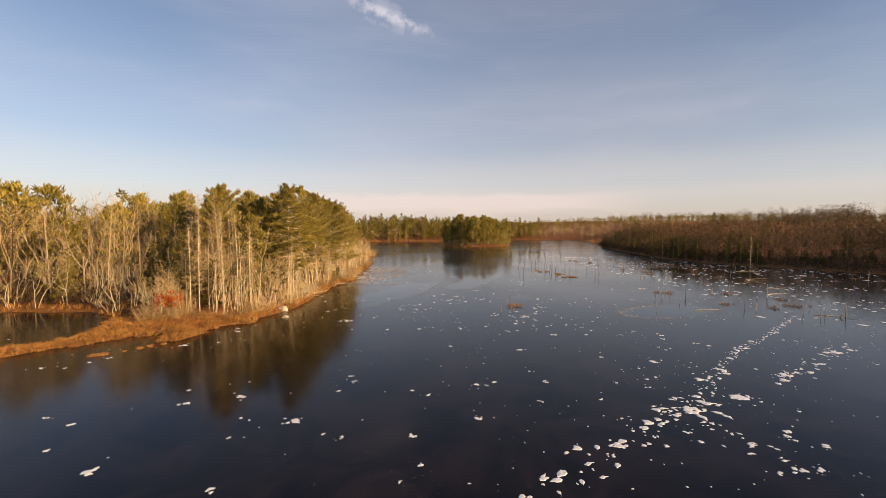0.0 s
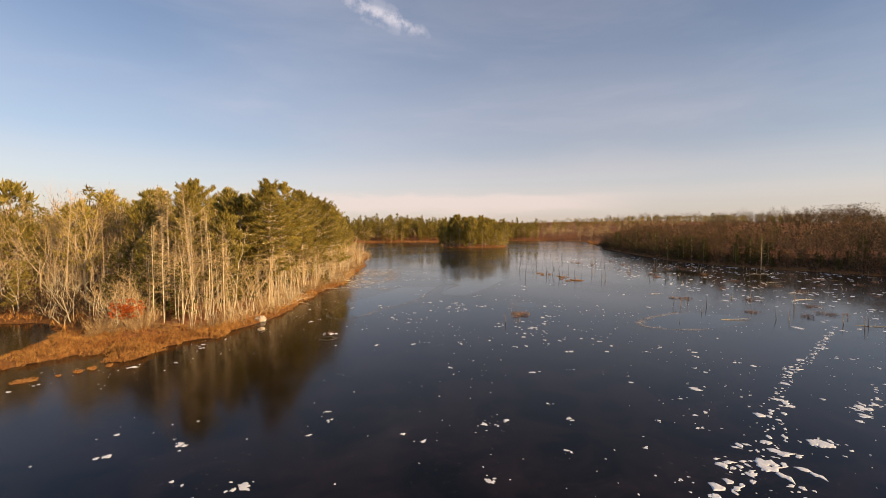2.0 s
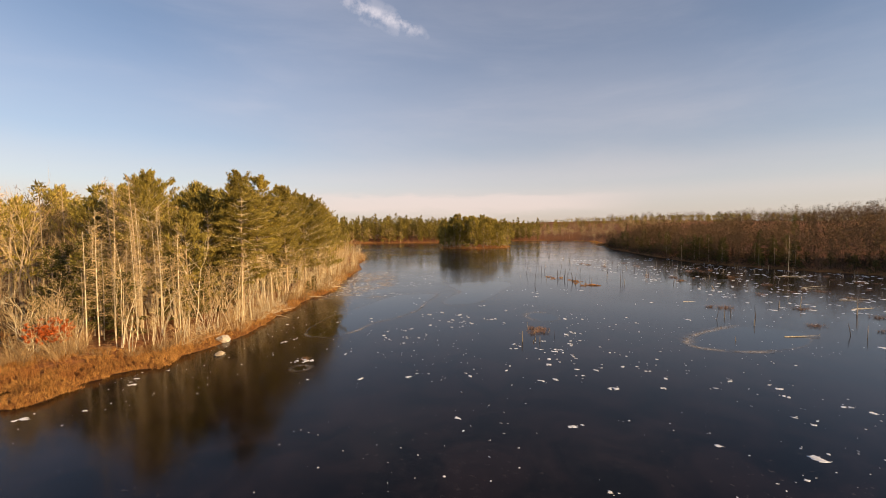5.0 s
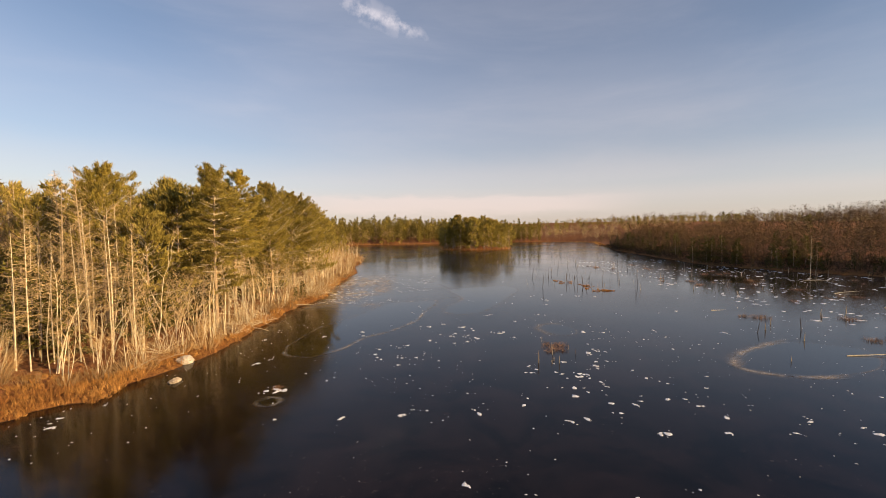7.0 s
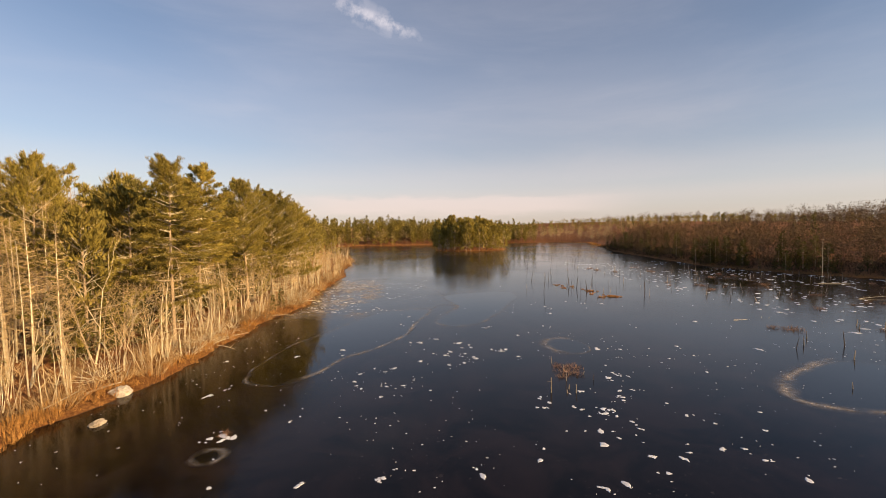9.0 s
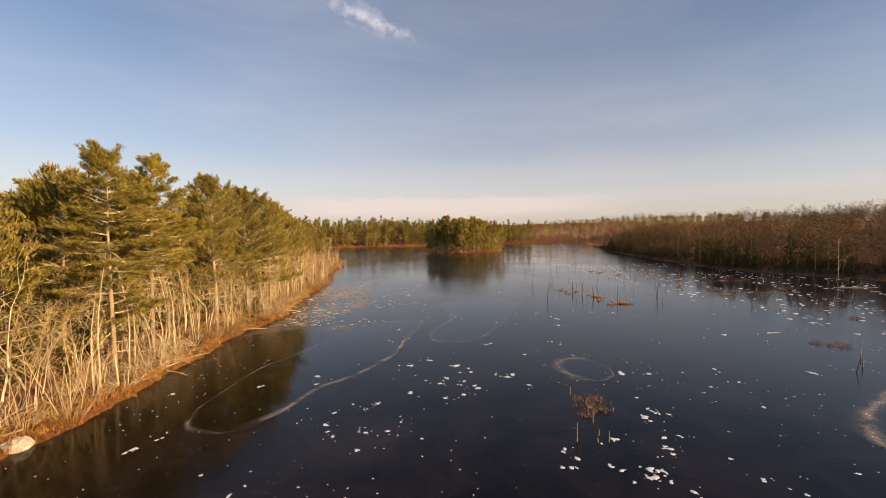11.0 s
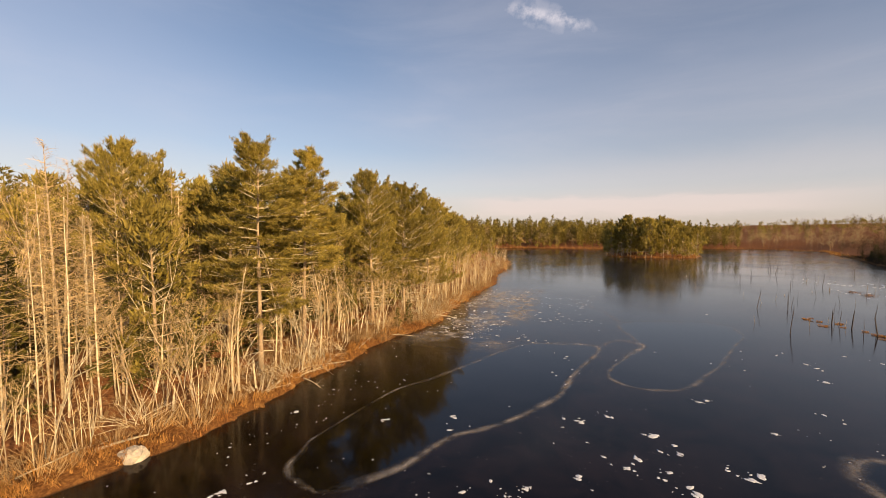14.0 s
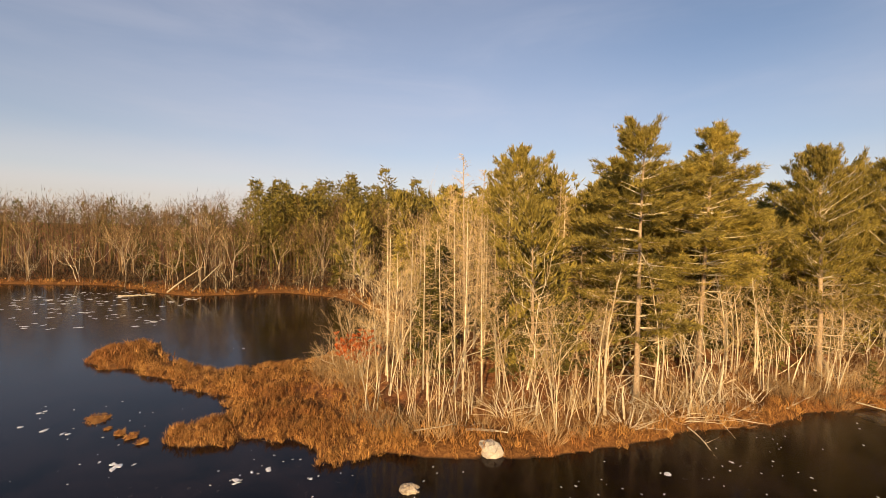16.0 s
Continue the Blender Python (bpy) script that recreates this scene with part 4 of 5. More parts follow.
def slim_bush(rng, tall):
    s = Shape()
    s.spike((0, 0, -0.5), (rng.normal(0, 0.2), 0, tall), 0.12)
    high = rng.uniform(0.3, tall * 0.92, 46)
    centres = np.stack([rng.normal(0, 0.75, 46), rng.normal(0, 0.75, 46), high], 1)
    centres[:, :2] *= np.clip(1.15 - high / tall, 0.15, 1)[:, None]
    s.blades(centres, np.tile((0, 0, 0.6), (46, 1)), 3, 0.75, 0.22, 0.8, rng)
    return np.vstack(s.verts), s.faces


def mid_pine(rng, tall):
    s = Shape()
    s.tube([(0, 0, -0.5), (0, 0, tall * 0.5), (0, 0, tall * 0.97)], [0.2, 0.14, 0.03], 4)
    centres, ways = [], []
    z = tall * 0.3
    while z < tall:
        for _ in range(5):
            turn = rng.uniform(0, 2 * np.pi)
            out = np.interp(z / tall, [0.3, 0.55, 0.88, 1], [2.0, 2.3, 1.3, 0.3]) * rng.uniform(0.3, 1.1)
            centres.append((math.cos(turn) * out, math.sin(turn) * out, z + rng.normal(0, 0.2)))
            ways.append((math.cos(turn) * 0.7, math.sin(turn) * 0.7, 0.5))
        z += 0.95 - 0.55 * z / tall
    s.blades(centres, ways, 3, 0.8, 0.28, 0.5, rng)
    return np.vstack(s.verts), s.faces


def woods(name, label, makers, material, count, box, d_range, gap, seed, scale=(0.8, 1.2), keep=None, mounds=False):
    """One mesh of many distant trees."""
    rng = np.random.default_rng(seed)
    kinds = [maker(rng, tall) for maker, tall in makers]
    n = count * 6
    x, y = rng.uniform(box[0], box[1], n), rng.uniform(box[2], box[3], n)
    d = inland(x, y)
    ok = (d > d_range[0]) & (d < d_range[1])
    if keep is not None:
        ok &= keep(x, y)
    x, y = x[ok], y[ok]
    cell, spots = set(), []
    for i in range(len(x)):
        key = (int(x[i] // gap), int(y[i] // gap))
        if key not in cell:
            cell.add(key)
            spots.append(i)
        if len(spots) >= count:
            break
    x, y = x[spots], y[spots]
    z = height(x, y)
    swell = (0.68 + 0.64 * rough_noise(x, y, 24, seed)) * (0.6 + 0.4 * ease(inland(x, y), 2, 30))
    verts, faces, base = [], [], 0
    for i in range(len(x)):
        v, f = kinds[rng.integers(len(kinds))]
        a, s = rng.uniform(0, 2 * np.pi), rng.uniform(*scale) * (swell[i] if mounds else 1.0)
        c, t = math.cos(a) * s, math.sin(a) * s
        verts.append(np.stack([v[:, 0] * c - v[:, 1] * t + x[i], v[:, 0] * t + v[:, 1] * c + y[i], v[:, 2] * s + z[i]], 1))
        faces.extend([[k + base for k in q] for q in f])
        base += len(v)
    ob = new(name, from_arrays(name, np.vstack(verts), faces, material))
    return tagged(ob, label, "woods", kind="stuff")


BARE = [(far_bare, 12), (far_bare, 14), (far_bare, 10), (far_bare, 13)]
NEARER_BARE = [(mid_bare, 12), (mid_bare, 14), (mid_bare, 10), (mid_bare, 13)]
EVERGREEN = [(far_pine, 17), (far_pine, 15), (far_pine, 19), (far_pine, 13)]
NEARER_EVERGREEN = [(mid_pine, 17), (mid_pine, 15), (mid_pine, 13)]
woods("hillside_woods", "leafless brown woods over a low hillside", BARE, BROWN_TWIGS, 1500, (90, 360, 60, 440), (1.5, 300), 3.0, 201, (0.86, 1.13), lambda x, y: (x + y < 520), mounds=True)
def thicket_bush(rng, tall):
    s = Shape()
    centres = rng.normal(0, 1, (22, 3)) * (0.8, 0.8, 0) + np.stack([np.zeros(22), np.zeros(22), rng.uniform(0, tall * 0.7, 22)], 1)
    s.blades(centres, np.tile((0, 0, 1.0), (22, 1)), 3, 1.1, 0.12, 0.6, rng)
    return np.vstack(s.verts), s.faces


# thicket whose colour carries the shade at the foot of the bank
woods("bank_thicket", "leafless thicket at the foot of the bank, coloured dark for its shade", [(thicket_bush, 3.0), (thicket_bush, 4.6), (thicket_bush, 6.0)], SHADE_THICKET, 1500, (86, 180, 60, 330), (-0.3, 20), 1.6, 210, (0.6, 1.0), mounds=True)
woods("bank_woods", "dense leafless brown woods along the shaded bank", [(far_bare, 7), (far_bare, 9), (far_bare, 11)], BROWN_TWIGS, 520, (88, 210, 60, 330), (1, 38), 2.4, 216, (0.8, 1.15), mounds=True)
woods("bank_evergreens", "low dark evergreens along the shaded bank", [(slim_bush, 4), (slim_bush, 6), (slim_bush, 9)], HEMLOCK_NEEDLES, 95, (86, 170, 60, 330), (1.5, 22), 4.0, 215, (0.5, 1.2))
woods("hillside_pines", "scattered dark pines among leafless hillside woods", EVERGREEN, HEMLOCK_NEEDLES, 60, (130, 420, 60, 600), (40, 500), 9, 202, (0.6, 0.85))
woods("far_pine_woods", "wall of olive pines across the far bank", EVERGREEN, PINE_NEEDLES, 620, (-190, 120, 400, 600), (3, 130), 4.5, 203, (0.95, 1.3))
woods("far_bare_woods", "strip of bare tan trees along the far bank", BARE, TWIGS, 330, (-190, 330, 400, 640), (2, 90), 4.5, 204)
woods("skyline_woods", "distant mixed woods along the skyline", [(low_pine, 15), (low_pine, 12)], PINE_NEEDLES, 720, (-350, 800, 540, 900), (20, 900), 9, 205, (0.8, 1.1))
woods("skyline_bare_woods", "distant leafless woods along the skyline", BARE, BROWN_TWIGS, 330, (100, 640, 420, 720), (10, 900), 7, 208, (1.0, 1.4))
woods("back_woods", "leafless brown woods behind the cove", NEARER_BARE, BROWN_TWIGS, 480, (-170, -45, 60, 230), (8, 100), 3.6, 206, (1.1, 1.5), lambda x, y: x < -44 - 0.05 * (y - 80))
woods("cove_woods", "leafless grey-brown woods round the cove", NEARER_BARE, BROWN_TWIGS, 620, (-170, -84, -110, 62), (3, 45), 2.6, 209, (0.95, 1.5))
woods("back_pine_woods", "pine woods behind the cove and point, coloured dark as in shade", NEARER_EVERGREEN, SHADED_NEEDLES, 260, (-190, -54, 62, 300), (22, 160), 5.0, 207, (0.85, 1.15))
woods("cove_pine_woods", "dark evergreen woods behind the bare trees of the cove", NEARER_EVERGREEN, HEMLOCK_NEEDLES, 160, (-190, -92, -110, 70), (18, 80), 3.6, 211, (0.7, 1.0))
woods("inner_cove_pines", "tall pines behind the head of the cove, coloured dark as in shade", NEARER_EVERGREEN + [(mid_pine, 11)], SHADED_NEEDLES, 60, (-78, -50, 88, 135), (12, 90), 3.6, 213, (0.75, 1.0))
woods("hill_pines", "tall pines on the rise behind the cove, coloured dark as in shade", NEARER_EVERGREEN, SHADED_NEEDLES, 200, (-160, -80, 36, 125), (12, 90), 3.6, 214, (1.15, 1.42), lambda x, y: y < -0.82 * x)
woods("cove_thicket", "leafless thicket under the trees of the cove, coloured dark for their shade", [(thicket_bush, 2.4), (thicket_bush, 4.0)], SHADE_THICKET, 800, (-150, -46, -100, 75), (2.0, 18), 1.7, 212, (0.7, 1.2), lambda x, y: x < -47)


# ---------------------------------------------------------------- sedge and grass
def sedge(name, label, count, box, d_range, blades, tall, wide, seed, keep=None):
    rng = np.random.default_rng(seed)
    x, y = rng.uniform(box[0], box[1], count), rng.uniform(box[2], box[3], count)
    d = inland(x, y)
    ok = (d > d_range[0]) & (d < d_range[1])
    if keep is not None:
        ok &= keep(x, y)
    x, y = x[ok], y[ok]
    s = Shape()
    clump = rough_noise(x, y, 0.9, seed) * 0.6 + rough_noise(x, y, 2.6, seed + 1) * 0.4
    keep_some = rng.uniform(0, 1, len(x)) < 0.35 + 1.1 * ease(clump, 0.35, 0.65)
    x, y = x[keep_some], y[keep_some]
    centres = np.stack([x, y, height(x, y) + 0.22 * ease(clump[keep_some], 0.4, 0.75)], 1)
    lean = np.stack([rng.normal(0, 0.25, len(x)), rng.normal(0, 0.25, len(x)), np.ones(len(x))], 1)
    s.blades(centres, lean, blades, tall, wide, 0.32, rng)
    ob = new(name, s.mesh(name, MARSH_GRASS))
    return tagged(ob, label, "grass", kind="stuff")


sedge("marsh_sedge", "tan and orange matted sedge on the low spit", 24000, (-54, -23, 31, 58), (-0.25, 30), 9, 0.34, 0.035, 301, lambda x, y: y < 58 + 0.2 * (x + 24))
sedge("shore_sedge", "golden dead sedge along the water's edge", 16000, (-36, -18, 52, 130), (-0.2, 1.9), 10, 0.42, 0.03, 302)
sedge("far_sedge", "strip of orange sedge along the far banks", 26000, (-100, 160, 280, 500), (0.0, 5), 4, 0.9, 0.3, 303)
sedge("cove_sedge", "orange sedge along the cove's back shore", 9000, (-125, -44, -20, 75), (0.0, 4), 5, 0.7, 0.1, 304)


# ---------------------------------------------------------------- rocks, tussocks, stumps and snow on the ice
def lump(seed, wide, deep, tall, rings=5, sides=12, uneven=0.22):
    """A rounded uneven body that sits on the ice."""
    rng = np.random.default_rng(seed)
    s = Shape()
    verts, faces = [], []
    for i in range(rings):
        h = i / (rings - 1)
        r = math.cos(h * math.pi / 2 * 0.86)
        for j in range(sides):
            t = 2 * math.pi * j / sides
            k = r * (1 + rng.normal(0, uneven * 0.5)) * (1 + uneven * math.sin(3 * t + seed) * 0.5)
            verts.append((math.cos(t) * wide / 2 * k, math.sin(t) * deep / 2 * k, -0.06 + (tall + 0.06) * math.sin(h * math.pi / 2) * (1 + rng.normal(0, uneven * 0.25))))
    for i in range(rings - 1):
        for j in range(sides):
            faces.append((i * sides + j, i * sides + (j + 1) % sides, (i + 1) * sides + (j + 1) % sides, (i + 1) * sides + j))
    faces.append(tuple((rings - 1) * sides + j for j in range(sides)))
    s.add(verts, faces)
    return s


boulder = tagged(new("boulder", lump(5, 1.55, 1.2, 0.66, 6, 11, 0.24).mesh("boulder", GRANITE)), "pale granite boulder at the water's edge", "rock")
boulder.matrix_basis = pose(-23.6, 61.7, 0, 0, 0, 20)
low_rock = tagged(new("rock", lump(8, 0.95, 0.65, 0.32, 6, 13, 0.3).mesh("rock", FIELDSTONE)), "small pale rock standing out of the ice", "rock")
low_rock.matrix_basis = pose(-21.4, 56.7, 0, 0, 0, 60)


def tussock(seed, wide, tall, blades=70, label="round hummock of orange sedge frozen into the ice", grass=None, loose=False):
    rng = np.random.default_rng(seed)
    root = tagged(new("sedge_tussock"), label, "grass", "hummocks in the ice")
    part("hummock", lump(seed, wide * (0.3 if loose else 0.75), wide * (0.22 if loose else 0.55), tall, 4, 10, 0.3), grass or MARSH_GRASS, root)
    g = Shape()
    a, r = rng.uniform(0, 2 * np.pi, blades), np.sqrt(rng.uniform(0, 1, blades)) * wide * 0.42
    centres = np.stack([np.cos(a) * r, np.sin(a) * r * 0.75, tall * (1 - (r / wide * 1.6) ** 2)], 1)
    ways = np.stack([np.cos(a) * 0.5, np.sin(a) * 0.5, np.ones(blades)], 1)
    if loose:
        centres[:, 2] = 0.0
        g.blades(centres + rng.normal(0, wide * 0.12, centres.shape) * (1, 1, 0), ways, 3, 0.42, 0.035, 0.6, rng)
    else:
        g.blades(centres, ways, 4, 0.34 if tall < 0.045 else 0.17, 0.03, 0.3 if tall < 0.045 else 0.9, rng)
    part("grass", g, grass or MARSH_GRASS, root)
    return parked(root)


TUSSOCKS = [tussock(1, 1.6, 0.1), tussock(2, 0.8, 0.12, 40), tussock(3, 2.3, 0.07, 120)]
DRY = "ragged tuft of dry grey-brown sedge frozen into the ice"
REEDS = tussock(6, 2.0, 0.04, 60, "tuft of upright orange grass standing out of the ice")
TUSSOCKS += [tussock(4, 1.2, 0.03, 26, DRY, DRY_SEDGE, True), tussock(5, 2.2, 0.03, 60, DRY, DRY_SEDGE, True)]
for x, y, k, s in ((-33.0, 39.7, 2, 0.9), (-30.6, 41.8, 1, 1.0), (-31.4, 40.9, 1, 0.6), (-30.0, 42.6, 1, 1.1), (-29.2, 43.4, 1, 0.9), (-12.5, 55.0, 3, 0.7),
                   (11.3, 65.0, 4, 0.85), (12.3, 66.0, 4, 0.7), (10.5, 63.6, 3, 0.8), (12.0, 64.2, 3, 0.9), (11.0, 66.4, 3, 0.8), (42.5, 78, 4, 1.1), (41.2, 79, 3, 1.0), (45.5, 66, 4, 0.9), (58, 70, 4, 1.0), (50.5, 62.5, 3, 1.2)):
    plant(TUSSOCKS[k], x, y, s, z=0.0, sink=0.0, rng=rnd)


for _ in range(20):
    s = rnd.random()
    plant(REEDS, 28.6 + 3.2 * s + rnd.gauss(0, 1.1), 121 - 13 * s + rnd.gauss(0, 1.6), rnd.uniform(0.3, 0.75), z=0.0, sink=0.0, rng=rnd)
for _ in range(9):
    plant(REEDS, 32.6 + rnd.gauss(0, 1.0), 105 + rnd.gauss(0, 0.7), rnd.uniform(0.4, 0.8), z=0.0, sink=0.0, rng=rnd)


def stump(seed, tall, r, dark):
    rng = np.random.default_rng(seed)
    s = Shape()
    path = bent((0, 0, -0.2), (rng.normal(0, 0.06), rng.normal(0, 0.06), 1), tall + 0.2, 4, 0.05, rng)
    s.tube(path, [r * 1.3, r, r * 0.9, r * 0.75, r * 0.35], 6)
    for _ in range(3):
        p = path[rng.integers(1, 4)]
        s.spike(p, p + rng.normal(0, 0.25, 3) * (1, 1, 0.5), r * 0.35)
    name = "tree_stump"
    return parked(tagged(new(name, s.mesh(name, DARK_WOOD if dark else DEAD_WOOD)), "weathered dead stump standing in the ice", "stump", "drowned stumps"))


STUMPS = [stump(1, 0.9, 0.045, False), stump(2, 1.3, 0.035, True), stump(3, 0.6, 0.075, False), stump(4, 1.6, 0.05, False), stump(5, 1.0, 0.032, True)]
for x, y, k, s in ((8.7, 60.4, 3, 0.75), (10.6, 62.7, 3, 0.5), (10.5, 60.2, 0, 0.7), (11.2, 65.4, 0, 0.6), (10.7, 67.2, 3, 0.4), (38.4, 66.6, 0, 1.0), (46.2, 60.6, 3, 0.8), (10.2, 61.0, 2, 0.6), (12.5, 64.2, 2, 0.5), (12.8, 62.8, 4, 0.5), (9.9, 60.2, 2, 0.5), (41.9, 70.9, 1, 1.2), (38.1, 71.4, 0, 1.1), (36.2, 70.2, 1, 0.9), (40.8, 74, 0, 1.0),
                   (31.2, 59.8, 0, 0.6), (57, 72.3, 3, 1.4), (45.2, 61.4, 1, 1.0), (31.0, 112, 1, 1.7), (30.2, 116, 1, 1.9), (29.4, 119, 4, 2.2), (33.6, 107.5, 0, 1.3)):
    plant(STUMPS[k], x, y, s, z=0.0, sink=0.0, rng=rnd)
for _ in range(150):
    x, y = rnd.uniform(20, 75), rnd.uniform(100, 260)
    if rnd.random() < 0.6:
        x, y = rnd.uniform(48, 118), rnd.uniform(55, 175)
    if inland(x, y)[0] < -0.5 and (x > 45 or rnd.random() < 0.5):
        plant(rnd.choice(STUMPS), x, y, rnd.uniform(0.5, 1.3), lean=10, z=0.0, sink=0.0, rng=rnd)
for _ in range(60):
    x, y = rnd.uniform(50, 115), rnd.uniform(60, 165)
    if inland(x, y)[0] < -0.5:
        plant(rnd.choice(TUSSOCKS[3:]), x, y, rnd.uniform(0.5, 1.2), z=0.0, sink=0.0, rng=rnd)

STICKS = [stump(11, 2.4, 0.035, True), stump(12, 3.2, 0.04, True), stump(13, 1.6, 0.03, False)]
for _ in range(75):
    x, y = rnd.uniform(16, 62), rnd.uniform(104, 245)
    plant(rnd.choice(STICKS), x, y, rnd.uniform(0.5, 1.1), lean=6, z=0.0, sink=0.0, rng=rnd)
for _ in range(14):
    s = rnd.random()
    plant(rnd.choice(STICKS), 28.6 + 4 * s + rnd.gauss(0, 0.8), 122 - 17 * s + rnd.gauss(0, 1.5), rnd.uniform(0.5, 0.9), lean=5, z=0.0, sink=0.0, rng=rnd)
for _ in range(80):
    x, y = rnd.uniform(76, 112), rnd.uniform(98, 165)
    if -16 < inland(x, y)[0] < -0.3:
        plant(rnd.choice((STUMPS[2], STUMPS[3], STICKS[2])), x, y, rnd.uniform(0.5, 1.1), lean=8, z=0.0, sink=0.0, rng=rnd)
lone = dead_spruce(55, 10.5, 0.5, 0.02)
plant(lone, 98, 131.5, 1.0, z=0.0, sink=0.0, rng=rnd)


def fallen_log(x, y, z, turn, long, r, rise=4.0, label="pale fallen trunk lying on the bank"):
    rng = np.random.default_rng(int(abs(x * 7 + y * 3)))
    s = Shape()
    path = bent((0, 0, 0), (1, 0, math.tan(radians(rise))), long, 5, 0.05, rng)
    s.tube(path, [r * (1 - 0.12 * i) for i in range(6)], 6)
    for _ in range(5):
        p = path[rng.integers(1, 6)]
        s.spike(p, p + rng.normal(0, 0.35, 3) + np.array((0.2, 0, 0.2)), r * 0.3)
    ob = tagged(new("fallen_log", s.mesh("fallen_log", PALE_BARK)), label, "log", "fallen wood")
    ob.matrix_basis = pose(x, y, z + r * 0.7, 0, 0, turn)


for x, y, turn, long, r, rise in ((-25.6, 61.0, 75, 2.4, 0.1, 3), (-23.0, 74.6, -6, 2.8, 0.04, -3), (-24.6, 69, 130, 3.0, 0.06, 12), (-24.0, 78, 40, 2.6, 0.05, 8), (-23.6, 84, 100, 3.2, 0.06, 5), (-26.2, 58, 60, 2.2, 0.05, 20),
                                  (-23.0, 90, 20, 2.6, 0.05, -4), (-25.4, 64.6, 110, 2.8, 0.05, 15), (-22.2, 102, 10, 3.0, 0.06, -4), (-84.4, 20.5, 95, 5.0, 0.12, 2), (-86.5, 27, 70, 8.0, 0.16, 38), (-86.0, 31, 100, 7.0, 0.13, 48)):
    fallen_log(x, y, max(ground_at(x, y), 0.0) + (0.25 if rise < 0 else 0.0), turn, long, r, rise)


for x, y, turn, long in ((39.8, 83.6, 3, 5.5), (37.6, 61.2, -4, 3.6), (60, 76, 12, 5.0), (66, 84, -15, 4.0), (52, 57.5, -20, 4.5), (72, 98, 8, 6.0), (84, 118, -10, 6.0)):
    fallen_log(x, y, -0.03, turn, long, 0.055, 1.5, "pale drowned log frozen into the ice")


def broken_snag(seed, tall):
    rng = np.random.default_rng(seed)
    s = Shape()
    s.tube(bent((0, 0, -0.2), (0, 0, 1), tall, 4, 0.04, rng), [0.085, 0.075, 0.07, 0.06, 0.02], 7)
    s.spike((0.05, 0, tall - 0.5), (0.1, 0.03, tall + 0.25), 0.05)
    return parked(tagged(new("broken_snag", s.mesh("broken_snag", PALE_BARK)), "broken-off pale trunk standing on the bank", "stump", "fallen wood"))


SNAGS = [broken_snag(1, 2.3), broken_snag(2, 1.6), broken_snag(3, 3.2)]
for x, y, k in ((-24.9, 71.5, 0), (-25.6, 70.6, 1), (-24.6, 76.4, 1), (-25.4, 80.0, 2), (-24.8, 87.5, 0), (-26.4, 66.0, 1)):
    plant(SNAGS[k], x, y, lean=6, rng=rnd)


def snow_shape(seed, wide, thick, long=1.4, n=20):
    """A ragged flat patch with lobes, thin at its rim."""
    rng = np.random.default_rng(seed)
    a = np.arange(n) * 2 * np.pi / n
    lobes = 1 + 0.2 * np.sin(a * 2 + rng.uniform(0, 6)) + 0.15 * np.sin(a * 3 + rng.uniform(0, 6))
    r = wide / 2 * np.clip(lobes * (1 + rng.normal(0, 0.3, n)), 0.35, 1.7)
    rim = np.stack([np.cos(a) * r * long, np.sin(a) * r, np.full(n, 0.004)], 1)
    top = np.stack([np.cos(a) * r * long * 0.78, np.sin(a) * r * 0.78, thick * rng.uniform(0.5, 1.2, n)], 1)
    mid = np.array([(0, 0, thick)])
    faces = [(j, (j + 1) % n, n + (j + 1) % n, n + j) for j in range(n)] + [(n + j, n + (j + 1) % n, 2 * n) for j in range(n)]
    return np.vstack([rim, top, mid]), faces


SNOW_MESHES = [from_arrays("snow_patch", *snow_shape(s, 1.0, 0.05, lg), SNOW) for s, lg in ((1, 1.1), (2, 1.4), (3, 1.6), (4, 1.0), (5, 1.3), (6, 1.5), (7, 1.2), (8, 1.3))]
snow_left = []


def drifted(x, y, size):
    """A large patch: a few lumps huddled together, with crumbs round them."""
    for _ in range(5):
        snow(x + rnd.gauss(0, 0.22) * size, y + rnd.gauss(0, 0.16) * size, size * rnd.uniform(0.3, 0.62))
    for _ in range(4):
        snow(x + rnd.gauss(0, 0.6) * size, y + rnd.gauss(0, 0.5) * size, size * rnd.uniform(0.1, 0.25))


def snow(x, y, size, turn=None, thin=1.0):
    size *= 0.62
    if len(SNOW_DONE) >= 300:
        snow_left.append((x, y, size, turn, thin))
        return
    ob = new("snow_patch", rnd.choice(SNOW_MESHES))
    ob.matrix_basis = pose(x, y, 0.0, 0, 0, rnd.uniform(0, 360) if turn is None else turn)
    ob.scale = (size, size * thin, min(0.8, size) * thin)
    tagged(ob, "patch of old white snow lying on the ice", "snow", "snow patches")
    SNOW_DONE.append(ob)


SNOW_DONE = []
for x, y, size in ((-9.4, 25.6, 1.0), (-14.6, 29.6, 0.8), (2.4, 26.1, 0.6), (-2.0, 19.4, 0.25), (-21.6, 22.3, 0.5), (-22.9, 25.4, 0.5), (0.9, 42.5, 0.45), (26.8, 43.4, 0.6), (-2.7, 50, 0.6), (-2.2, 30.7, 0.35),
                   (29.7, 41.8, 0.6), (11.6, 57.2, 0.9), (10.9, 56.6, 0.6), (11.5, 51.4, 0.45), (15.7, 52, 0.5), (2.9, 67.8, 0.6), (9.8, 77.7, 0.5), (28.2, 33.7, 1.3), (21.2, 29.2, 1.4), (38.2, 39.9, 1.2), (-3.4, 66.7, 0.6)):
    (drifted if size > 0.55 else snow)(x, y, size)
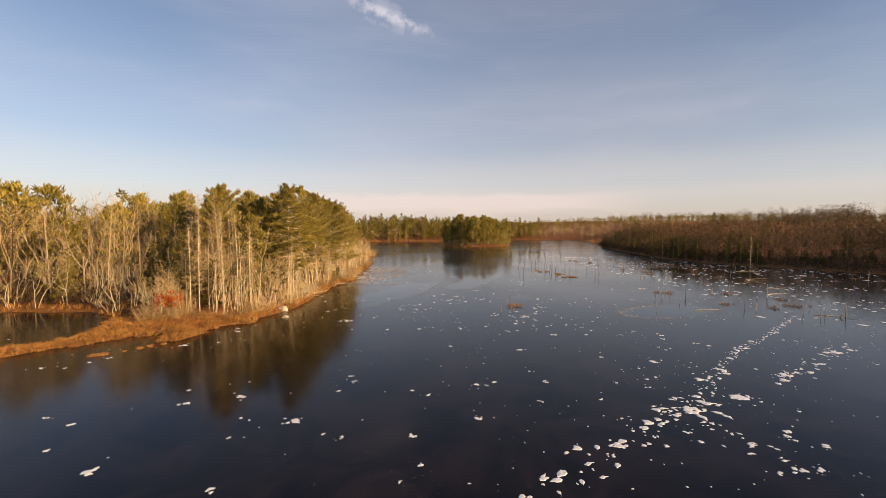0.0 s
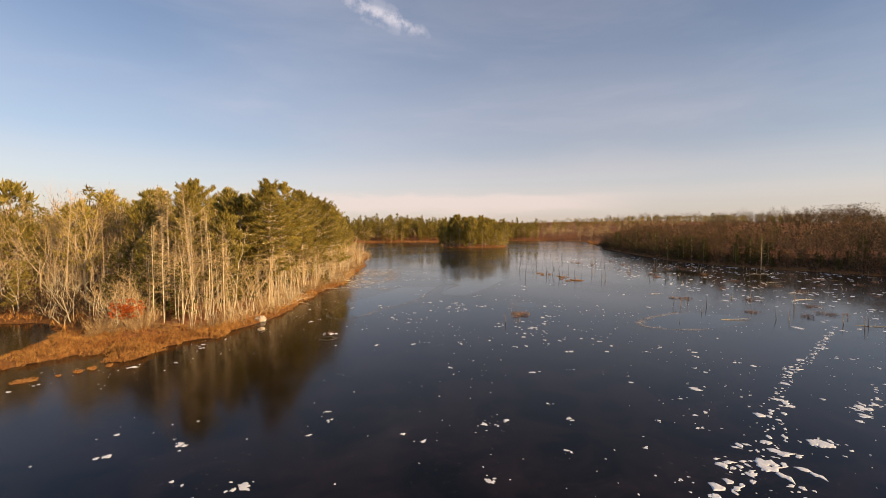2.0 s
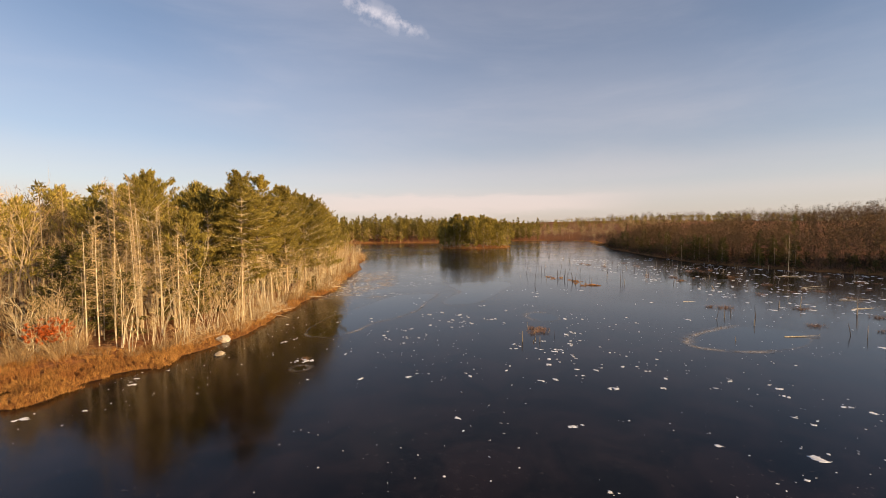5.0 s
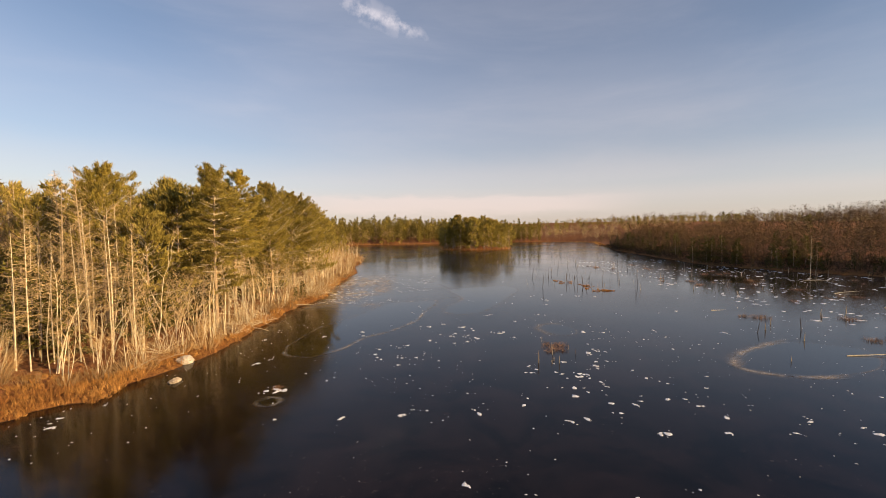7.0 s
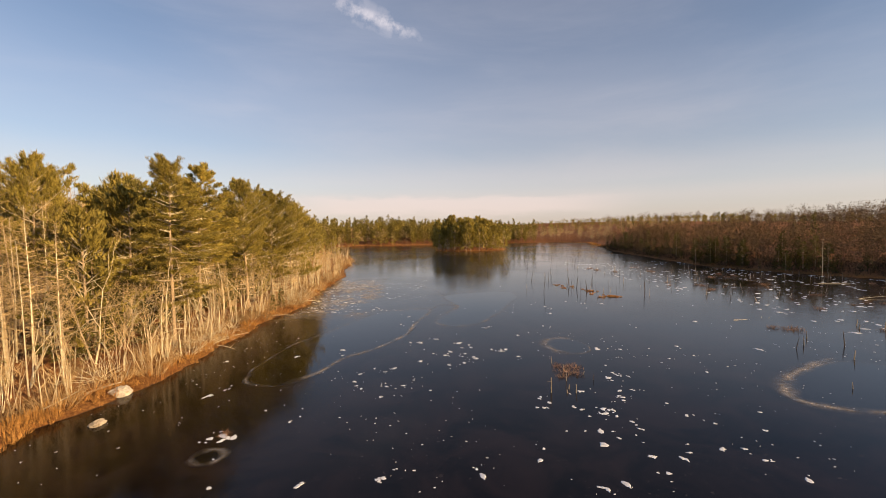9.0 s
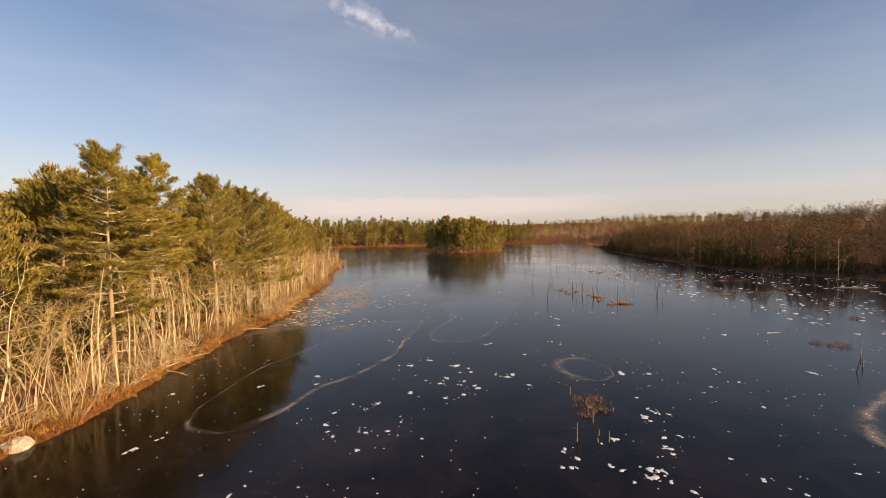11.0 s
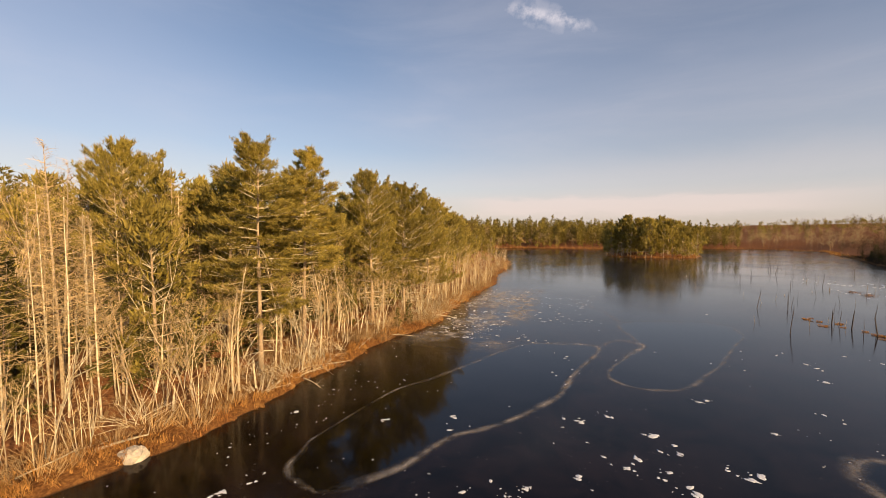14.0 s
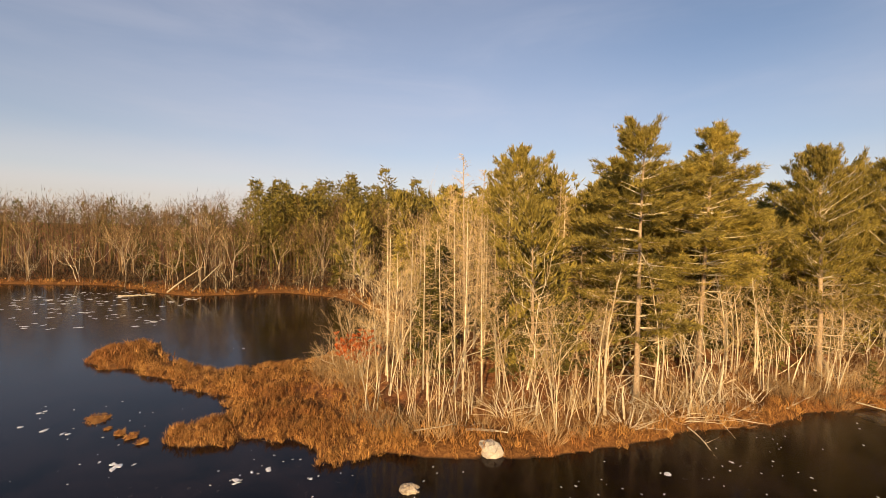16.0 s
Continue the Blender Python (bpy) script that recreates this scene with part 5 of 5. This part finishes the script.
# lone flecks and crumbs, stretch by stretch
FLECKS_A = ((14.4, 22.9), (27.1, 35.3), (-5.8, 23.7), (-10.6, 18.9), (-25.4, 26.3), (-17.4, 20.5), (-17.9, 28.4), (-12.2, 23.7), (15.0, 38.7), (11.5, 28.8), (4.2, 32.4), (6.9, 28.7), (38.0, 44.3), (38.1, 41.7), (38.5, 36.4), (20.5, 24.1), (20.2, 23.1), (16.6, 20.0), (17.5, 20.0), (16.4, 21.7), (11.5, 26.0), (-1.7, 23.9), (3.4, 31.6), (-0.9, 20.9), (27.7, 42.5), (-1.2, 50.8), (2.7, 69.8), (1.1, 70.3), (14.3, 62.5), (-5.5, 62.1), (13.9, 32.0), (-1.0, 29.8), (2.7, 31.9), (-7.4, 33.7), (-6.9, 32.5), (7.8, 41.2), (7.6, 34.9), (8.2, 32.5), (17.0, 35.5), (16.6, 32.8), (15.6, 31.2), (19.3, 38.3), (22.3, 41.0), (21.4, 35.8))
FLECKS_B = ((36.9, 44.5), (25.0, 46.6), (19.8, 53.9), (19.3, 37.3), (11.3, 41.9), (16.8, 52.0), (17.4, 50.7), (16.4, 47.0), (11.4, 49.8), (9.5, 57.8), (7.5, 57.8), (5.9, 52.5), (5.4, 51.3), (-6.0, 62.8), (-2.6, 62.3), (2.9, 74.8), (1.5, 67.3), (-1.5, 75.1), (24.8, 47.4), (24.2, 45.2), (21.9, 42.0), (22.6, 48.2), (20.4, 46.8), (12.7, 47.0), (16.4, 56.1), (14.8, 60.5), (7.1, 82.2), (9.9, 54.2), (11.1, 60.6), (13.4, 58.6), (15.3, 63.7), (7.8, 58.7), (7.8, 54.3), (-13.4, 70.7), (-16.0, 62.4), (-16.8, 61.3), (-10.9, 49.8), (-6.5, 49.6), (17.2, 55.1), (17.7, 49.1), (9.0, 49.0), (7.7, 48.8), (2.2, 50.0), (16.0, 58.0))
FLECKS_C = ((25.1, 70.9), (17.3, 90.1), (2.8, 72.7), (3.9, 69.1), (-2.2, 75.3), (-1.7, 63.7), (-3.9, 62.4), (-3.8, 60.2), (-6.4, 63.6), (6.6, 81.6), (16.7, 71.7), (18.9, 71.3), (14.5, 81.0), (25.2, 71.8), (14.1, 63.3), (15.3, 64.4), (13.9, 60.6), (13.3, 59.4), (7.7, 59.5), (8.1, 69.4), (32.4, 70.4), (34.4, 83.3), (46.2, 106.6), (25.0, 98.3), (27.8, 97.3), (18.3, 94.4), (-9.3, 72.7), (-1.3, 68.7), (3.1, 70.7), (17.9, 95.5), (14.1, 82.2), (6.1, 72.0), (6.8, 71.4), (-4.2, 65.8), (3.6, 74.1), (3.8, 72.8), (22.9, 100.1), (7.4, 72.2), (14.9, 120.5), (0.2, 76.5), (-34.9, 36.0), (-32.1, 37.6), (-31.3, 38.9), (-32.7, 36.0))
FLECKS_D = ((-47.7, 45.5), (-24.8, 49.5), (-23.6, 52.4), (-24.9, 50.3), (-26.9, 43.0), (-24.2, 49.0), (-19.5, 69.6))
for x, y in FLECKS_A + FLECKS_B + FLECKS_C + FLECKS_D:
    size = min(0.75, 0.3 + rnd.expovariate(7))
    if y > 70:
        size *= 1.3
    for _ in range(rnd.randint(1, 3)):
        snow(x + rnd.gauss(0, 0.12), y + rnd.gauss(0, 0.1), size * rnd.uniform(0.6, 1.0))
    for _ in range(rnd.randint(0, 3)):
        snow(x + rnd.gauss(0, 0.5), y + rnd.gauss(0, 0.5), size * rnd.uniform(0.15, 0.4))
drifted(-12.5, 54.6, 1.5)
TRAIL = [(4.0, 17.0), (5.5, 19.0), (8.5, 22.1), (11.5, 23.5), (14.7, 26.1), (18.7, 29.7), (23.5, 35.1), (29.6, 41.0), (38.4, 47.7), (46.7, 55.3)]
for (ax, ay), (bx, by) in zip(TRAIL, TRAIL[1:]):
    n = int(math.hypot(bx - ax, by - ay) * 4.2)
    loose = 0.55 if ay < 30 else 0.22
    for i in range(n):
        s = (i + rnd.random()) / n
        snow(ax + (bx - ax) * s + rnd.gauss(0, loose), ay + (by - ay) * s + rnd.gauss(0, loose), min(0.8, 0.13 + rnd.expovariate(5.5)) * (1.15 if ay < 30 else 1.0), rnd.gauss(45, 30))
for _ in range(20):
    snow(16.5 + rnd.gauss(0, 0.9), 27.4 + rnd.gauss(0, 0.9), rnd.uniform(0.25, 0.95))
for x, y, size in ((28.2, 33.7, 1.7), (21.2, 29.2, 1.9), (33.5, 36.5, 1.3), (38.2, 39.9, 1.9), (40.5, 40.6, 1.4), (46.5, 42, 1.2), (20, 23.6, 0.9), (21.2, 22.6, 1.0), (17.9, 20.3, 0.9), (19, 20.2, 0.8), (44, 56.5, 2.2), (47.5, 55, 1.6), (14.6, 24.2, 0.8)):
    drifted(x, y, size * 0.68)
for _ in range(26):
    s = rnd.random()
    snow(14.7 + 3.5 * s + rnd.gauss(0, 0.4), 27 - 5 * s + rnd.gauss(0, 0.5), rnd.uniform(0.15, 0.5))
    for _ in range(2):
        s = rnd.random()
        snow(26 + 16 * s + rnd.gauss(0, 0.5), 31.5 + 11.5 * s + rnd.gauss(0, 0.5), rnd.uniform(0.15, 0.6))


for cx, cy, wide, deep, count in ((11.5, 56.5, 1.6, 2.0, 16), (14.5, 52, 2.0, 2.0, 6), (-1.5, 65.5, 2.6, 3.5, 10), (2.5, 69, 1.2, 1.6, 8), (20, 66, 4, 4, 8)):
    for _ in range(count):
        snow(cx + rnd.gauss(0, wide), cy + rnd.gauss(0, deep), min(0.7, 0.12 + rnd.expovariate(6.5)))


def flurry(count, box, d_range, sizes, size_noise=9, seed=31, limit=0.5, turn=None, thin=1.0):
    """Snow flecks at random in a box of the plan, in drifts."""
    spots = np.array([(rnd.uniform(box[0], box[1]), rnd.uniform(box[2], box[3])) for _ in range(count)])
    d, drift = inland(spots[:, 0], spots[:, 1]), rough_noise(spots[:, 0], spots[:, 1], size_noise, seed)
    for (x, y), keep in zip(spots, (d > d_range[0]) & (d < d_range[1]) & (drift > limit)):
        if keep:
            snow(x, y, sizes(), None if turn is None else rnd.gauss(turn, 20), thin)


flurry(420, (-30, 60, 12, 100), (-999, -1.5), lambda: min(0.4, 0.1 + rnd.expovariate(11)))
flurry(260, (-36, -10, 36, 82), (-9, -0.6), lambda: rnd.uniform(0.06, 0.15), limit=0.0)
flurry(1500, (48, 122, 50, 190), (-999, -0.4), lambda: rnd.uniform(0.2, 1.1), 7, 32, 0.42)
flurry(260, (-92, -60, 2, 34), (-999, -1), lambda: rnd.uniform(0.2, 1.0), 9, 33, 0.4, 100, 0.6)
flurry(1900, (-22, -9, 93, 145), (-9, -1), lambda: min(0.8, 0.08 + rnd.expovariate(7)), 6, 34, 0.4, None, 0.9)
flurry(200, (-14, 0, 93, 135), (-22, -1), lambda: rnd.uniform(0.15, 0.6), 6, 35, 0.5, 25, 0.4)


flurry(1700, (-20, 62, 12, 80), (-999, -2), lambda: rnd.uniform(0.05, 0.17), 8, 36, 0.4)


def scattered_snow():
    rng = np.random.default_rng(401)
    verts, faces, base = [], [], 0
    shapes = [snow_shape(s, 1.0, 0.05, lg, 8) for s, lg in ((11, 1.3), (12, 1.6), (13, 1.1))]
    for x, y, size, turn, thin in snow_left:
        v, f = shapes[rng.integers(3)]
        a = rng.uniform(0, 2 * np.pi) if turn is None else radians(turn)
        c, s = math.cos(a) * size, math.sin(a) * size
        verts.append(np.stack([v[:, 0] * c - v[:, 1] * s * thin + x, v[:, 0] * s + v[:, 1] * c * thin + y, v[:, 2] * min(1, size * 1.2) * thin], 1))
        faces.extend([[k + base for k in q] for q in f])
        base += len(v)
    tagged(new("scattered_snow", from_arrays("scattered_snow", np.vstack(verts), faces, SNOW)), "small flecks of old snow over the ice", "snow", kind="stuff")


scattered_snow()


# ---------------------------------------------------------------- refrozen pools with rime along their rims
def rounded(points, closed, per=10):
    p = np.array(points, float)
    n = len(p)
    out = []
    for i in range(n if closed else n - 1):
        a, b, c, d = (p[(i + k) % n] if closed else p[min(max(i + k, 0), n - 1)] for k in (-1, 0, 1, 2))
        for j in range(per):
            t = j / per
            out.append(0.5 * (2 * b + (c - a) * t + (2 * a - 5 * b + 4 * c - d) * t * t + (3 * b - a - 3 * c + d) * t ** 3))
    if not closed:
        out.append(p[-1])
    return np.array(out)


def pool(points, width, closed=True, fill=True, seed=1):
    line = rounded(points, closed)
    n = len(line)
    if closed:
        t = np.roll(line, -1, 0) - np.roll(line, 1, 0)
    else:
        t = np.gradient(line, axis=0)
    t /= np.linalg.norm(t, axis=1)[:, None]
    side = np.stack([-t[:, 1], t[:, 0]], 1)
    k = np.arange(n)
    line = line + side * (0.5 * (rough_noise(k * 1.0, k * 0 + 7.0 * seed, 5, seed + 50) - 0.5) * min(1.0, (n / 140) ** 3))[:, None]
    w = width * (0.45 + 1.1 * rough_noise(k * 1.0, k * 0 + seed, 6, seed))[:, None]
    rows = ((-0.5, 0.0), (-0.22, 0.35), (0.0, 1.0), (0.3, 0.3), (0.5, 0.0))
    v = np.vstack([np.hstack([line + side * w * s, np.full((n, 1), 0.006 + 0.008 * f)]) for s, f in rows])
    last = n if closed else n - 1
    faces = [(r * n + i, r * n + (i + 1) % n, (r + 1) * n + (i + 1) % n, (r + 1) * n + i) for r in range(4) for i in range(last)]
    ob = new("frost_rim", from_arrays("frost_rim", v, faces, RIME))
    fade = ob.data.attributes.new("thickness", "FLOAT", "POINT")
    ends = np.ones(n) if closed else np.clip(np.minimum(k, n - 1 - k) / 6, 0, 1)
    fade.data.foreach_set("value", np.concatenate([f * ends for s, f in rows]).astype(np.float32))
    tagged(ob, "curving pale line of rime on the ice", "frost", "frost rims")
    if fill:
        me = from_arrays("clear_ice", np.hstack([line, np.full((n, 1), 0.004)]), [tuple(range(n))], CLEAR_ICE)
        tagged(new("clear_ice", me), "refrozen pool of clear dark ice", "ice", kind="structure")


pool([(-13.0, 62.9), (-14.9, 63.6), (-15.8, 65.6), (-16.1, 68.4), (-15.1, 75.7), (-12.5, 81.3), (-9.6, 90), (-6.3, 94), (-0.4, 94.6), (-2.2, 85.1), (-3.1, 79.2), (-5.8, 73.6), (-8.5, 70.1), (-10.1, 65.9), (-11.4, 63.6)], 0.5)
pool([(-3.1, 79.2), (-2.2, 85.1), (-0.4, 94.6), (-6.3, 94), (-9.6, 94.6)], 0.7, False, False, 12)
pool([(-12.2, 63.2), (-10.1, 65.9), (-8.5, 70.1), (-5.8, 73.6), (-3.1, 79.2), (-2.4, 84)], 0.7, False, False, 13)
pool([(0.5, 87.2), (0.7, 84.4), (3, 82.8), (5.5, 83.8), (8.4, 88.4), (11.7, 96), (15.6, 106), (15.2, 112.6), (9.9, 112.7), (2.5, 109), (3.2, 101), (4.1, 97.1), (3.4, 94.3), (1.8, 90.6)], 0.6, seed=2)
pool([(-0.4, 94.6), (1.5, 98.4), (4.1, 97.1), (1.8, 92)], 0.8, False, False, 14)
pool([(2.5, 109), (1.2, 113.5), (-0.5, 118.9), (-6.4, 127.8)], 1.0, False, False, 3)
pool([(14.1 + 2.1 * math.cos(a), 73.0 + 3.0 * math.sin(a)) for a in np.arange(9) * 2 * math.pi / 9], 0.25, seed=4)
pool([(14.1 + 2.3 * math.cos(a), 73.0 + 3.1 * math.sin(a)) for a in np.linspace(0.9, 4.4, 8)], 1.3, False, False, 9)
pool([(37, 66), (32.3, 64.5), (28, 62.2), (25.3, 58.5), (26.3, 56.8), (29.4, 56), (35, 56.8), (39, 59.5), (41, 63)], 0.2, seed=5)
pool([(36, 66.2), (32.6, 65), (28.2, 62.2), (25.5, 58.6), (26.6, 56.8), (29.4, 55.8), (33, 56.1)], 1.8, False, False, 8)
pool([(37.4, 67.3), (33.1, 65.5), (28.4, 62.2), (26, 59.9), (25.5, 58.2), (26.9, 56.7), (29.2, 55.7), (32, 55.6)], 0.7, False, False, 15)
pool([(-12.3 + 0.8 * math.cos(a), 52.5 + 0.8 * math.sin(a)) for a in np.arange(7) * 2 * math.pi / 7], 0.5, seed=6)
pool([(68 + 7 * math.cos(a), 122 + 9 * math.sin(a)) for a in np.arange(9) * 2 * math.pi / 9], 1.0, seed=7)


def frost_sheet(box, d_range, seed, limit):
    """A breath of white rime lying on the ice along a shore, thick in drifts."""
    xs, ys = np.arange(box[0], box[1], 0.6), np.arange(box[2], box[3], 0.6)
    gx, gy = np.meshgrid(xs, ys)
    x, y = gx.ravel(), gy.ravel()
    d = inland(x, y)
    drift = 0.6 * rough_noise(x, y, 5, seed) + 0.4 * rough_noise(x, y, 1.6, seed + 1)
    edge = np.minimum.reduce([np.clip((d - d_range[0]) / 2, 0, 1), np.clip((d_range[1] - d) / 0.8, 0, 1), np.clip((y - box[2]) / 6, 0, 1), np.clip((box[3] - y) / 12, 0, 1)])
    amount = 1.8 * np.clip((drift - limit) * 5, 0, 1) * edge
    w = len(xs)
    i = (np.arange(len(ys) - 1)[:, None] * w + np.arange(w - 1)[None, :]).ravel()
    quads = np.stack([i, i + 1, i + w + 1, i + w], 1)
    quads = quads[amount[quads].max(1) > 0]
    used, faces = np.unique(quads, return_inverse=True)
    me = from_arrays("shore_frost", np.stack([x, y, np.full(len(x), 0.008)], 1)[used], faces.reshape(-1, 4).tolist(), RIME)
    me.attributes.new("thickness", "FLOAT", "POINT").data.foreach_set("value", amount[used].astype(np.float32))
    tagged(new("shore_frost", me), "patchy white rime on the ice along the shore", "frost", kind="structure")


frost_sheet((-23, -4, 88, 142), (-13, -0.8), 71, 0.28)
